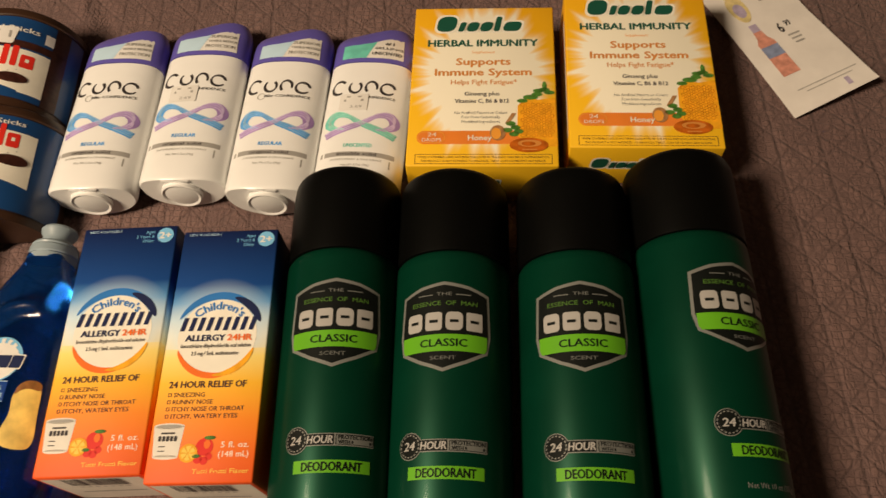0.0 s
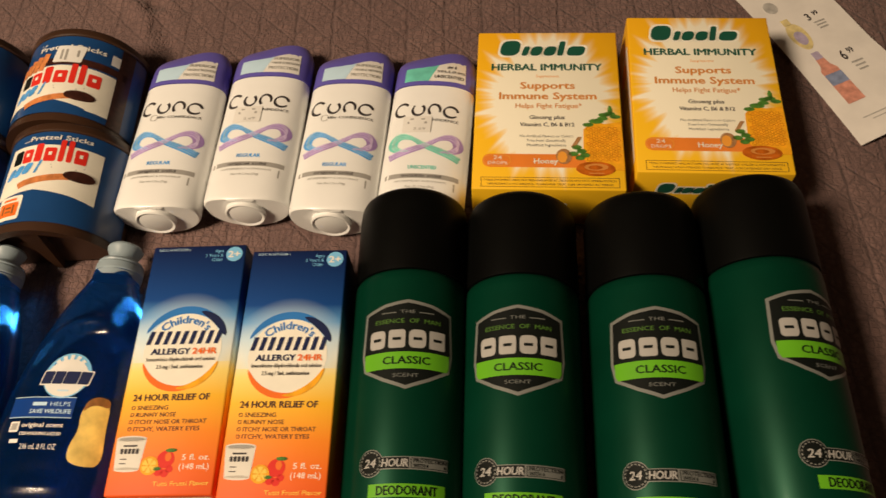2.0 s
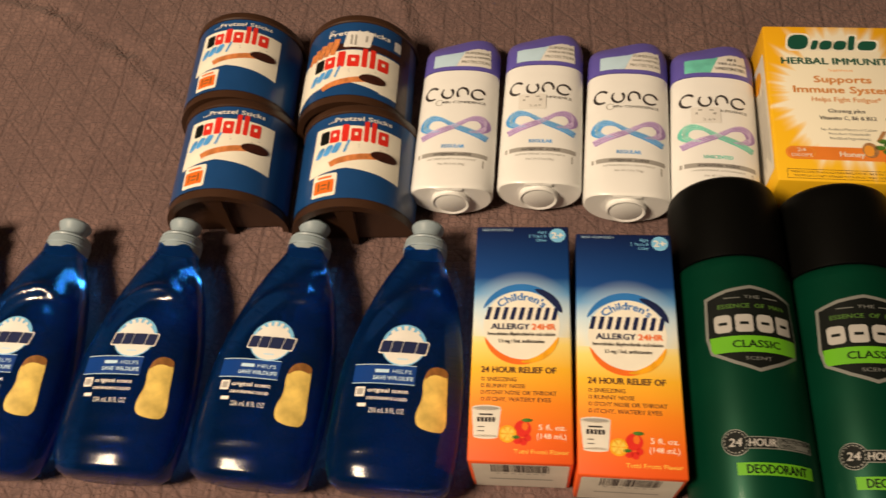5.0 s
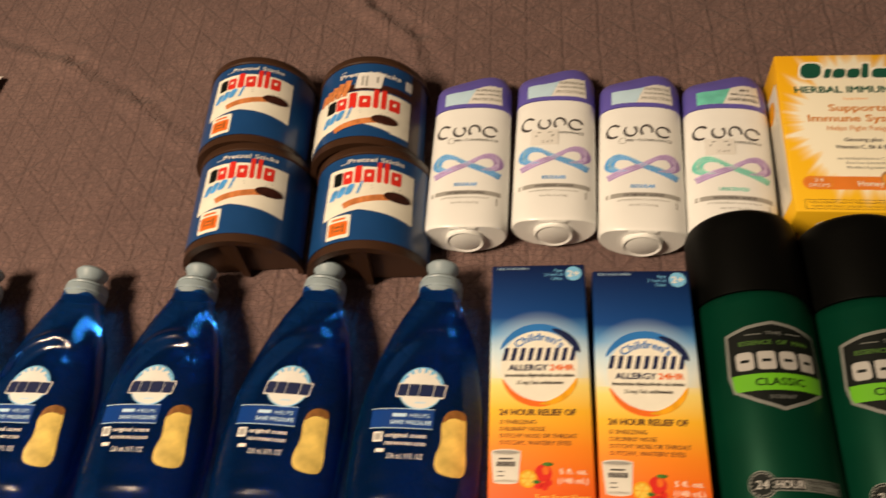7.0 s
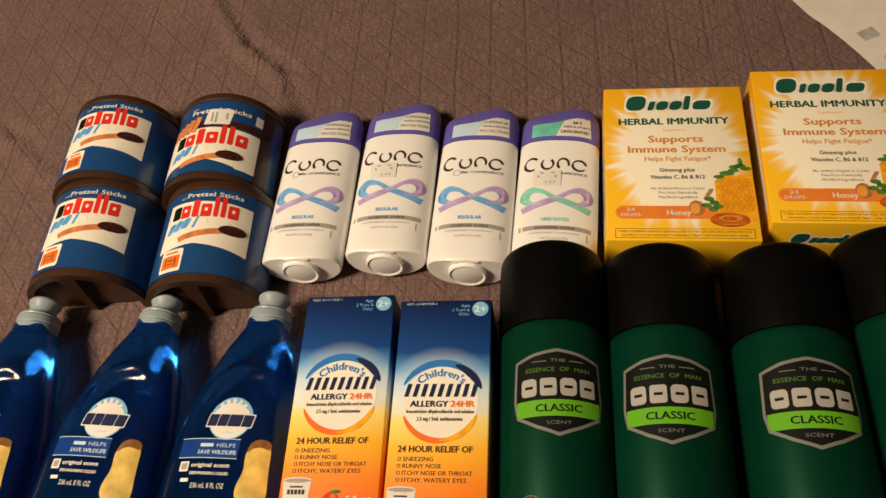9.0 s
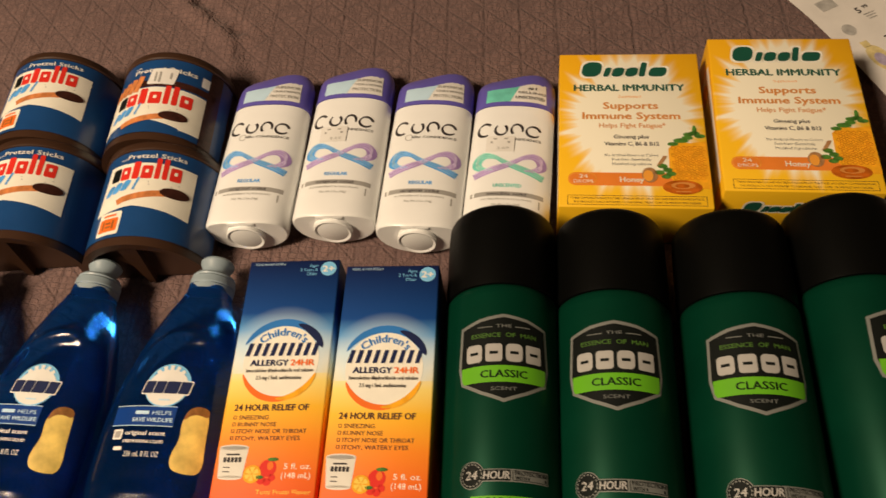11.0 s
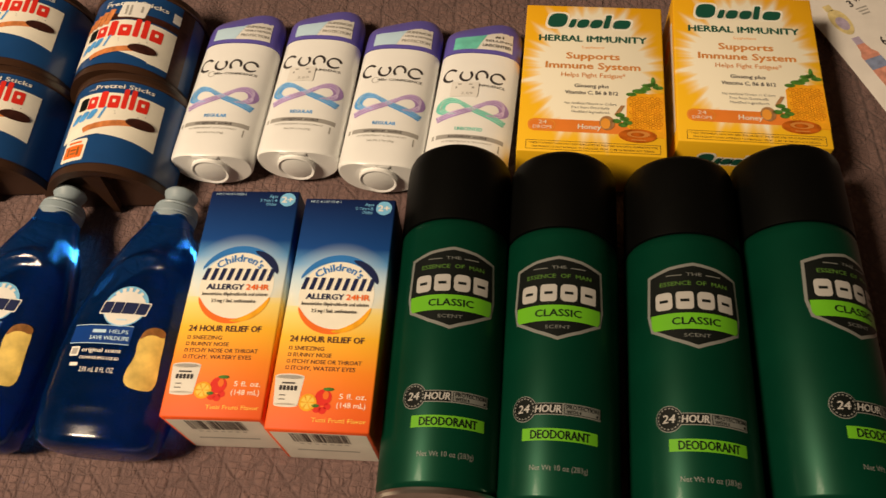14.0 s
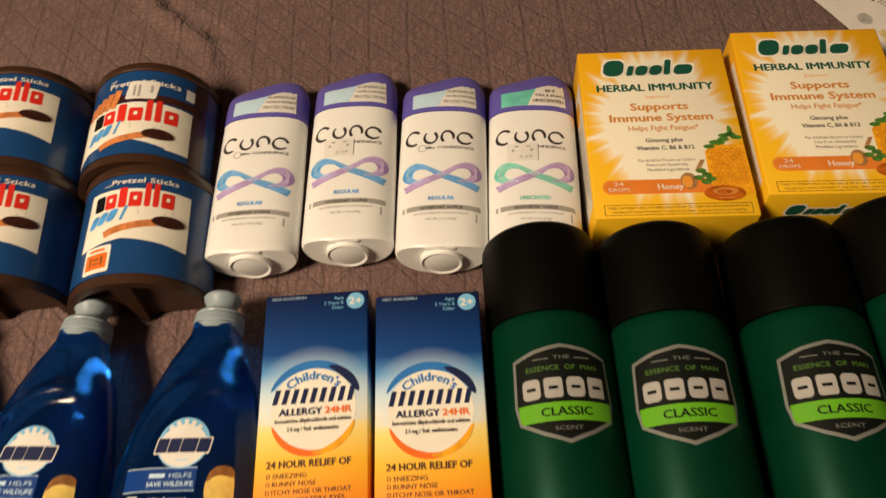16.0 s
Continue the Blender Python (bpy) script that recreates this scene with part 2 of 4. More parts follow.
M = dict(
    green=can_paint(),
    black_cap=material("black_plastic", (0.0016, 0.0017, 0.0015), 0.45, spec=0.12, bump=0.1),
    steel=material("bare_steel", (0.55, 0.52, 0.47), 0.3, 1.0),
    black_ink=material("black_ink", (0.005, 0.007, 0.006), 0.5, spec=0.2),
    silver_ink=material("silver_ink", (0.24, 0.25, 0.235), 0.38, 0.3),
    grey_ink=material("grey_ink", (0.16, 0.17, 0.16), 0.4),
    lime=material("lime_ink", (0.12, 0.40, 0.014), 0.4),
    can_white=material("matt_silver_white_ink", (0.38, 0.375, 0.36), 0.42),
    moss=material("moss_ink", (0.07, 0.165, 0.025), 0.4),
    white_ink=material("white_ink", (0.78, 0.77, 0.73), 0.4),
    dark_ink=material("charcoal_ink", (0.035, 0.03, 0.032), 0.45),
    navy=material("navy_ink", (0.010, 0.018, 0.075), 0.4),
    mid_blue=material("mid_blue_ink", (0.03, 0.19, 0.55), 0.4),
    sky=material("sky_blue_ink", (0.20, 0.52, 0.82), 0.4),
    pale_blue=material("pale_blue_ink", (0.52, 0.72, 0.88), 0.4),
    red=material("red_ink", (0.72, 0.030, 0.018), 0.4),
    orange=material("orange_ink", (0.85, 0.17, 0.02), 0.4),
    amber_ink=material("amber_ink", (0.88, 0.40, 0.015), 0.4, vary=0.15, scale=200),
    yellow=material("yellow_ink", (0.88, 0.62, 0.10), 0.4),
    cream=material("cream_ink", (0.86, 0.83, 0.72), 0.4),
    leaf=material("leaf_ink", (0.07, 0.20, 0.03), 0.4, vary=0.4, scale=300),
    root=material("root_ink", (0.42, 0.22, 0.09), 0.45, vary=0.3, scale=300),
    honey=material("honey_drop_ink", (0.50, 0.12, 0.010), 0.25, vary=0.35, scale=150),
    honey_light=material("honey_light_ink", (0.85, 0.36, 0.05), 0.3),
    tan=material("tan_orange_ink", (0.62, 0.25, 0.05), 0.4),
    pill=material("orange_band_ink", (0.82, 0.24, 0.035), 0.4),
    pine=material("pine_green_ink", (0.010, 0.085, 0.055), 0.4),
    card_white=material("white_carton_board", (0.76, 0.73, 0.66), 0.5, bump=0.1),
    plastic=material("white_plastic", (0.86, 0.87, 0.86), 0.34, coat=0.15, vary=0.02),
    violet=material("violet_plastic", (0.125, 0.105, 0.45), 0.3, coat=0.2),
    lilac=material("lilac_ink", (0.42, 0.27, 0.62), 0.4, vary=0.2, scale=90),
    lilac_pale=material("pale_lilac_ink", (0.62, 0.50, 0.76), 0.4, vary=0.25, scale=120),
    azure_pale=material("pale_azure_ink", (0.27, 0.52, 0.80), 0.4, vary=0.25, scale=120),
    teal_pale=material("pale_teal_ink", (0.36, 0.70, 0.60), 0.4, vary=0.25, scale=120),
    azure=material("azure_ink", (0.08, 0.34, 0.76), 0.4, vary=0.25, scale=90),
    teal=material("teal_ink", (0.16, 0.60, 0.50), 0.4, vary=0.2, scale=90),
    bar_grey=material("bar_grey_ink", (0.36, 0.35, 0.33), 0.4),
    sticker=material("paper_sticker", (0.77, 0.76, 0.73), 0.55),
    cocoa=material("cocoa_brown_plastic", (0.048, 0.022, 0.012), 0.36, bump=0.1),
    wrap=material("blue_label_wrap", (0.010, 0.060, 0.200), 0.33, coat=0.2),
    choc=material("chocolate_ink", (0.045, 0.014, 0.010), 0.35, vary=0.4, scale=250),
    pretzel=material("pretzel_ink", (0.62, 0.22, 0.07), 0.4, vary=0.25, scale=250),
    soap=material("blue_bottle_plastic", (0.011, 0.125, 0.56), 0.12, trans=0.94, ior=1.36, vary=0.05),
    cap_frost=material("frosted_cap_plastic", (0.40, 0.50, 0.56), 0.38, trans=0.3, vary=0.05),
    label_blue=material("label_blue_ink", (0.005, 0.045, 0.24), 0.3),
    fluff=material("soft_yellow_ink", (0.74, 0.54, 0.14), 0.45, vary=0.25, scale=110),
    umber=material("umber_ink", (0.07, 0.03, 0.02), 0.45),
    brown_ink=material("brown_ink", (0.25, 0.11, 0.03), 0.4, vary=0.3, scale=300),
    paper=material("receipt_paper", (0.74, 0.71, 0.67), 0.6, bump=0.15, bump_scale=150),
    faint_yellow=material("faded_yellow_print", (0.66, 0.55, 0.26), 0.6, vary=0.2, scale=200),
    faint_red=material("faded_red_print", (0.60, 0.27, 0.20), 0.6, vary=0.25, scale=200),
    faint_blue=material("faded_blue_print", (0.22, 0.27, 0.42), 0.6, vary=0.2, scale=200),
    faint_violet=material("faded_violet_print", (0.42, 0.36, 0.50), 0.6, vary=0.2, scale=200),
    faint_grey=material("faded_grey_print", (0.42, 0.41, 0.39), 0.6, vary=0.2, scale=200),
    note=material("note_paper", (0.80, 0.77, 0.70), 0.6, bump=0.1),
    pencil=material("pencil_grey", (0.22, 0.20, 0.22), 0.6),
    wall=material("wall_paint", (0.24, 0.20, 0.17), 0.8, bump=0.2, bump_scale=120),
    ceil=material("ceiling_paint", (0.45, 0.43, 0.40), 0.85),
    carpet=material("beige_carpet", (0.16, 0.13, 0.10), 0.95, bump=0.6, bump_scale=500),
    allergy=allergy_card(),
    lozenge=lozenge_card(),
    spread=bedspread_material(),
)


# ---- building helpers ----
def link_mesh(name, bm, mat, smooth=0.0):
    me = bpy.data.meshes.new(name)
    bmesh.ops.recalc_face_normals(bm, faces=bm.faces)
    bm.to_mesh(me)
    bm.free()
    if mat:
        me.materials.append(mat)
    if smooth:
        me.shade_smooth()
        me.set_sharp_from_angle(angle=radians(smooth))
    return me


def part(name, bm, mat, parent, label="", smooth=35.0):
    ob = new(name, link_mesh(name, bm, mat, smooth))
    ob.parent = parent
    if label:
        tagged(ob, label)
    return ob


def box(cx, cy, cz, w, d, h, bevel=0.0, seg=2):
    bm = bmesh.new()
    bmesh.ops.create_cube(bm, size=1, matrix=Matrix.Translation((cx, cy, cz)) @ Matrix.Diagonal((w, d, h, 1)))
    if bevel:
        bmesh.ops.bevel(bm, geom=bm.edges[:], offset=bevel, segments=seg, profile=0.5, affect="EDGES")
    return bm


def loft(rings, caps=True):
    """Skin over rings of equally many points."""
    bm = bmesh.new()
    vs = [[bm.verts.new(p) for p in ring] for ring in rings]
    n = len(vs[0])
    for a, b in zip(vs, vs[1:]):
        for k in range(n):
            bm.faces.new((a[k], a[(k + 1) % n], b[(k + 1) % n], b[k]))
    if caps:
        bm.faces.new(vs[0][::-1])
        bm.faces.new(vs[-1])
    return bm


def turned(profile, n=48, cx=0.0, cz=0.0, caps=True):
    """A body turned round the y axis at (cx, cz): profile of (y, radius)."""
    return loft([[(cx + r * math.sin(2 * math.pi * k / n), y, cz + r * math.cos(2 * math.pi * k / n)) for k in range(n)] for y, r in profile], caps)


# ---- flat print: shapes in millimetres, as (points, faces) ----
def rect(cx, cy, w, h, lean=0.0):
    return ([(cx - w / 2 - lean, cy - h / 2), (cx + w / 2 - lean, cy - h / 2), (cx + w / 2 + lean, cy + h / 2), (cx - w / 2 + lean, cy + h / 2)], [[0, 1, 2, 3]])


def poly(points):
    return (list(points), [list(range(len(points)))])


def disc(cx, cy, rx, ry=None, n=28):
    ry = ry or rx
    return poly([(cx + rx * math.cos(2 * math.pi * k / n), cy + ry * math.sin(2 * math.pi * k / n)) for k in range(n)])


def rrect(cx, cy, w, h, r, n=5, lean=0.0):
    pts = []
    for sx, sy, a0 in ((1, 1, 0), (-1, 1, 90), (-1, -1, 180), (1, -1, 270)):
        for k in range(n + 1):
            a = radians(a0 + 90 * k / n)
            px, py = sx * (w / 2 - r) + r * math.cos(a), sy * (h / 2 - r) + r * math.sin(a)
            pts.append((cx + px + lean * py / h * 2, cy + py))
    return poly(pts)


def arc(cx, cy, r0, r1, a0, a1, n=28, taper=False):
    pts, faces = [], []
    for k in range(n + 1):
        f = k / n
        a = radians(a0 + (a1 - a0) * f)
        half = (r1 - r0) / 2 * (math.sin(math.pi * f) ** 0.6 * 0.9 + 0.1 if taper else 1)
        for r in ((r0 + r1) / 2 - half, (r0 + r1) / 2 + half):
            pts.append((cx + r * math.cos(a), cy + r * math.sin(a)))
    for k in range(n):
        faces.append([2 * k, 2 * k + 1, 2 * k + 3, 2 * k + 2])
    return (pts, faces)


def ribbon(points, widths):
    """A stroke along points with the given widths."""
    pts, faces = [], []
    for k, (x, y) in enumerate(points):
        x0, y0 = points[max(k - 1, 0)]
        x1, y1 = points[min(k + 1, len(points) - 1)]
        d = math.hypot(x1 - x0, y1 - y0) or 1
        nx, ny, w = -(y1 - y0) / d, (x1 - x0) / d, widths[k] / 2
        pts += [(x - nx * w, y - ny * w), (x + nx * w, y + ny * w)]
    for k in range(len(points) - 1):
        faces.append([2 * k, 2 * k + 1, 2 * k + 3, 2 * k + 2])
    return (pts, faces)


GLYPHS = {}


def glyphs(s, shear):
    if (s, shear) not in GLYPHS:
        cu = bpy.data.curves.new("lettering", "FONT")
        cu.body, cu.size, cu.resolution_u, cu.shear = s, 1.0, 2, shear
        ob = bpy.data.objects.new("lettering", cu)
        me = bpy.data.meshes.new_from_object(ob)
        GLYPHS[s, shear] = ([(v.co.x, v.co.y) for v in me.vertices], [list(p.vertices) for p in me.polygons])
        bpy.data.objects.remove(ob)
        bpy.data.curves.remove(cu)
        bpy.data.meshes.remove(me)
    return GLYPHS[s, shear]


def text(s, x, y, h, w=None, align="C", bold=0.0, shear=0.0, turn=0.0):
    """Lettering with capitals h high, its middle line at y, w wide where given; bold lays shifted copies over it."""
    pts, faces = glyphs(s, shear)
    xs = [p[0] for p in pts]
    x0, x1 = min(xs), max(xs)
    sy = h / 0.70
    sx = w / (x1 - x0) if w else sy * 0.92
    off = {"C": (x0 + x1) / 2, "L": x0, "R": x1}[align]
    c, s_ = math.cos(radians(turn)), math.sin(radians(turn))
    out, every = [], []
    shifts = [(0, 0)] if not bold else [(-1.4 * bold, 0.0), (1.4 * bold, 0.0), (0.0, 0.9 * bold), (0.0, -0.9 * bold)]
    for n, (hx, hy) in enumerate(shifts):
        first = len(out)
        for px, py in pts:
            a, b = (px - off) * sx + hx * sy, (py - 0.35 + hy) * sy
            out.append((x + c * a - s_ * b, y + s_ * a + c * b, 0.006 * n))
        every += [[k + first for k in f] for f in faces]
    return (out, every)


def rounded(points, times=2):
    """Cuts the corners of a closed outline."""
    for _ in range(times):
        nxt = []
        for (ax, ay), (bx, by) in zip(points, points[1:] + points[:1]):
            nxt += [(0.75 * ax + 0.25 * bx, 0.75 * ay + 0.25 * by), (0.25 * ax + 0.75 * bx, 0.25 * ay + 0.75 * by)]
        points = nxt
    return points


def arched(shape, cx, cy, r):
    """Bends a line of print centred on x = cx round a circle."""
    pts, faces = shape
    return ([(cx + (r + p[1]) * math.sin((p[0] - cx) / r), cy + (r + p[1]) * math.cos((p[0] - cx) / r), *p[2:]) for p in pts], faces)


def blocks(x0, x1, y, heights, weights, gap=0.12, lean=0.0, r=0.22):
    """A word mark as a row of plain rounded blocks standing on y."""
    unit = (x1 - x0) / (sum(weights) + gap * (len(weights) - 1))
    out, x = [], x0
    for h, w in zip(heights, weights):
        out.append(rrect(x + unit * w / 2, y + h / 2, unit * w, h, min(r * unit * w, h / 2.2), 3, lean * h / 2))
        x += unit * (w + gap)
    return out


def decal(name, shapes, mat, parent, fmap, layer=1, label="", cut=0.0):
    """Lays flat print on a thing: fmap takes metres along the face and a height over it."""
    bm = bmesh.new()
    for pts, faces in shapes:
        vs = [bm.verts.new((p[0] * 0.001, p[1] * 0.001, p[2] * 0.001 if len(p) > 2 else 0.0)) for p in pts]
        for f in faces:
            try:
                bm.faces.new([vs[k] for k in f])
            except ValueError:
                pass
    if cut:
        for axis in (0, 1):
            lo, hi = min(v.co[axis] for v in bm.verts), max(v.co[axis] for v in bm.verts)
            step = cut
            k = math.ceil(lo / step)
            while k * step < hi:
                co, no = [0, 0, 0], [0, 0, 0]
                co[axis], no[axis] = k * step + 0.00037, 1
                bmesh.ops.bisect_plane(bm, geom=bm.verts[:] + bm.edges[:] + bm.faces[:], plane_co=co, plane_no=no)
                k += 1
    bmesh.ops.triangulate(bm, faces=[f for f in bm.faces if len(f.verts) > 4])
    for v in bm.verts:
        v.co = fmap(v.co.x, v.co.y, 0.00012 * layer + v.co.z)
    me = bpy.data.meshes.new(name)
    bm.to_mesh(me)
    bm.free()
    me.materials.append(mat)
    if cut:
        me.shade_smooth()
    ob = new(name, me)
    ob.parent = parent
    if label:
        tagged(ob, label)
    return ob


def smooth_line(points, n):
    ts = np.linspace(0, len(points) - 1, n)
    out = []
    for t in ts:
        k = min(int(t), len(points) - 2)
        u = t - k
        p = [points[max(0, min(len(points) - 1, k + d))] for d in (-1, 0, 1, 2)]
        w = [(-u + 2 * u * u - u ** 3) / 2, (2 - 5 * u * u + 3 * u ** 3) / 2, (u + 4 * u * u - 3 * u ** 3) / 2, (u ** 3 - u * u) / 2]
        out.append((sum(a * q[0] for a, q in zip(w, p)), sum(a * q[1] for a, q in zip(w, p))))
    return out


def thing(name, label, category, group=""):
    return tagged(new(name), label, category, group)


# ---- the room and the bed ----
def slab(name, cx, cy, cz, w, d, h, mat, label, category):
    ob = new(name, link_mesh(name, box(cx, cy, cz, w, d, h), mat))
    return tagged(ob, label, category, kind="structure")


slab("floor", 0, 0.3, -0.65, 4.4, 4.4, 0.1, M["carpet"], "beige carpeted bedroom floor under the bed", "floor")
slab("ceiling", 0, 0.3, 2.05, 4.4, 4.4, 0.1, M["ceil"], "plain white painted bedroom ceiling", "ceiling")
slab("wall_north", 0, 2.55, 0.7, 4.4, 0.1, 2.6, M["wall"], "plain tan painted bedroom wall", "wall")
slab("wall_south", 0, -1.95, 0.7, 4.4, 0.1, 2.6, M["wall"], "plain tan painted bedroom wall", "wall")
slab("wall_east", 2.25, 0.3, 0.7, 0.1, 4.6, 2.6, M["wall"], "plain tan painted bedroom wall", "wall")
slab("wall_west", -2.25, 0.3, 0.7, 0.1, 4.6, 2.6, M["wall"], "plain tan painted bedroom wall", "wall")


def bed_height(x, y):
    z = 0.0011 * math.sin(9 * x + 3 * y) * math.sin(7 * y - 4 * x) + 0.0006 * math.sin(31 * x - 11 * y) * math.sin(26 * y + 9 * x) - 0.0012
    for (ax, ay), (bx, by), h, w in CREASES:
        dx, dy = bx - ax, by - ay
        f = max(0.0, min(1.0, ((x - ax) * dx + (y - ay) * dy) / (dx * dx + dy * dy)))
        side = ((x - ax) * dy - (y - ay) * dx) / math.hypot(dx, dy)
        d = math.hypot(x - ax - f * dx, y - ay - f * dy)
        if d > 0.03:
            continue
        ridge = math.exp(-((d - 0.012) / 0.008) ** 2) * (1.0 if side > 0 else 0.3)
        z += 0.45 * h * (0.8 * ridge - 0.6 * math.exp(-(d / 0.0075) ** 2))
    return z


CREASES = [
    ((-0.37, 0.475), (-0.304, 0.374), 0.008, 0.0045), ((-0.304, 0.374), (-0.264, 0.339), 0.008, 0.0045), ((-0.264, 0.339), (-0.242, 0.290), 0.006, 0.0045),
    ((-0.78, 0.395), (-0.696, 0.365), 0.007, 0.005), ((-0.696, 0.365), (-0.576, 0.322), 0.007, 0.0045), ((-0.576, 0.322), (-0.496, 0.274), 0.006, 0.0045), ((-0.496, 0.274), (-0.434, 0.230), 0.004, 0.0045),
    ((0.19, 0.50), (0.30, 0.40), 0.003, 0.007), ((0.24, 0.12), (0.36, 0.02), 0.002, 0.008),
]


def bedspread():
    xs = list(np.linspace(-1.0, -0.8, 8)) + list(np.arange(-0.79, 0.42, 0.0026)) + list(np.linspace(0.43, 1.0, 16))
    ys = list(np.linspace(-0.75, -0.25, 12)) + list(np.arange(-0.24, 0.50, 0.0026)) + list(np.linspace(0.51, 1.25, 20))
    verts = [(x, y, bed_height(x, y)) for y in ys for x in xs]
    n, m = len(xs), len(ys)
    faces = [(j * n + i, j * n + i + 1, (j + 1) * n + i + 1, (j + 1) * n + i) for j in range(m - 1) for i in range(n - 1)]
    # the sides hang down over the mattress
    rim = [i for i in range(n)] + [j * n + n - 1 for j in range(1, m)] + [(m - 1) * n + i for i in range(n - 2, -1, -1)] + [j * n for j in range(m - 2, 0, -1)]
    first = len(verts)
    for k in rim:
        x, y, _ = verts[k]
        verts.append((x * 1.02, (y - 0.25) * 1.02 + 0.25, -0.4))
    for a in range(len(rim)):
        b = (a + 1) % len(rim)
        faces.append((rim[b], rim[a], first + a, first + b))
    me = bpy.data.meshes.new("bedspread")
    me.from_pydata(verts, [], faces)
    me.shade_smooth()
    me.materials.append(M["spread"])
    return tagged(new("bedspread", me), "mauve-brown quilted bedspread with crinkled diamond stitching and creases", "bedspread", kind="structure")


bedspread()
bed_base = new("bed_base", link_mesh("bed_base", box(0, 0.25, -0.32, 1.9, 1.9, 0.56, 0.03), M["wall"], 30))
tagged(bed_base, "plain bed base and mattress under the bedspread", "bed")


# ---- aerosol cans ----
CAN_R = 0.0323


def can_map(roll):
    def f(x, y, off):
        a = x / CAN_R + roll
        return Vector(((CAN_R + off) * math.sin(a), y + 0.0058, CAN_R + (CAN_R + off) * math.cos(a)))
    return f


def spray_can(x, y, rz, roll, label):
    ob = thing("spray_can", label, "spray can", "aerosol cans in a row")
    R = CAN_R
    part("body", turned([(-0.0855, R - 0.002), (-0.0835, R - 0.0004), (-0.0825, R), (0.056, R), (0.060, R - 0.0004), (0.063, R - 0.0022), (0.065, R - 0.006)], 72, 0, R), M["green"], ob)
    part("base_rim", turned([(-0.0875, R - 0.005), (-0.0885, R - 0.002), (-0.0885, R - 0.0006), (-0.0872, R + 0.0004), (-0.0858, R + 0.0002), (-0.0852, R - 0.003)], 72, 0, R), M["steel"], ob, "bare steel rim of the can's base")
    part("cap", turned([(0.0622, R - 0.002), (0.0625, R - 0.0002), (0.065, R), (0.105, R - 0.0003), (0.1122, R - 0.0008), (0.1147, R - 0.0018), (0.1163, R - 0.0036), (0.1171, R - 0.0065), (0.1173, R - 0.011), (0.1173, 0.006)], 72, 0, R), M["black_cap"], ob, "black plastic cap")
    f = can_map(roll)
    c = 0.004
    out = [(0, 37.5), (13, 35.2), (24.5, 31.5), (25.5, 8), (23.5, -1.0), (12, -7), (0, -11.5), (-12, -7), (-23.5, -1.0), (-25.5, 8), (-24.5, 31.5), (-13, 35.2)]
    mid = lambda k: [(px * k, 13 + (py - 13) * (k - 0.012)) for px, py in out]  # noqa: E731
    badge = decal("badge", [poly(out)], M["silver_ink"], ob, f, 1, "black six-sided badge with a silver edge", c)
    decal("badge_field", [poly(mid(0.935))], M["black_ink"], badge, f, 2, "", c)
    decal("badge_band", [poly([(-23.2, 8.2), (23.2, 8.2), (23.0, 1.6), (21.6, -0.8), (-21.6, -0.8), (-23.0, 1.6)])], M["lime"], badge, f, 3, "lime green band", c)
    mark = decal("word_mark", [rrect(-15.8 + 10.6 * k, 15.3, 8.8, 10.0, (2.2, 1.6, 2.6, 0.9)[k]) for k in range(4)], M["can_white"], badge, f, 3, "white word mark as four plain blocks", c)
    for k in range(4):
        decal("mark_slit", [rect(-15.8 + 10.6 * k, 15.3, 4.4, 1.6)], M["black_ink"], badge, f, 4)
    decal("badge_text", [text("ESSENCE  OF  MAN", 0, 25.3, 2.4, 35, bold=0.01)], M["moss"], badge, f, 3)
    decal("badge_small_text", [text("THE", 0, 30.4, 1.9, 8)], M["grey_ink"], badge, f, 4)
    decal("badge_foot_text", [text("SCENT", 0, -4.3, 1.9, 13)], M["grey_ink"], badge, f, 4)
    for rx in (-10, 10):
        decal("badge_rule", [rect(rx, 30.0, 8, 0.5)], M["grey_ink"], badge, f, 4, "", 0.002)
    decal("band_text", [text("CLASSIC", 0, 3.7, 4.0, 24, bold=0.02)], M["black_ink"], badge, f, 4)
    strip = decal("claim_strip", [rrect(4.4, -47.6, 38, 6.0, 0.5), disc(-16, -47.4, 6.6)], M["silver_ink"], ob, f, 1, "", c)
    decal("claim_ground", [rrect(-5.6, -47.6, 17.4, 5.2, 0.4), rrect(13.4, -47.6, 18.8, 5.0, 0.4), disc(-16, -47.4, 6.2)], M["black_ink"], strip, f, 2, "", c)
    decal("claim_panel", [rect(13.5, -47.6, 18.2, 4.4)], M["grey_ink"], strip, f, 3, "", c)
    decal("claim_ring", [arc(-16, -47.4, 4.9, 5.5, 20 * k, 20 * k + 11, 2) for k in range(18)], M["silver_ink"], strip, f, 3)
    decal("claim_text", [text("24", -16, -47.4, 4.0, 6.2, bold=0.015, shear=0.15), text("HOUR", -3.6, -47.6, 3.7, 12.6, bold=0.02, shear=0.15)], M["can_white"], strip, f, 4)
    decal("claim_small_text", [text("PROTECTION", 13.5, -46.5, 1.9, 16.6, bold=0.015), text("WITH", 8.0, -48.8, 1.7, 5.4, bold=0.015), rect(16.6, -48.8, 10.0, 1.3)], M["black_ink"], strip, f, 4)
    name = decal("name_strip", [rect(2.6, -60.2, 38, 6.0)], M["lime"], ob, f, 1, "lime green strip", c)
    decal("name_text", [text("DEODORANT", 2.6, -60.2, 4.2, 29, bold=0.02)], M["black_ink"], name, f, 2)
    decal("weight_text", [text("Net Wt 10 oz (283g)", 2.2, -76.0, 2.6, 28)], M["silver_ink"], ob, f, 1)
    ob.matrix_basis = pose(x, y, 0, 0, 0, rz)
    return ob


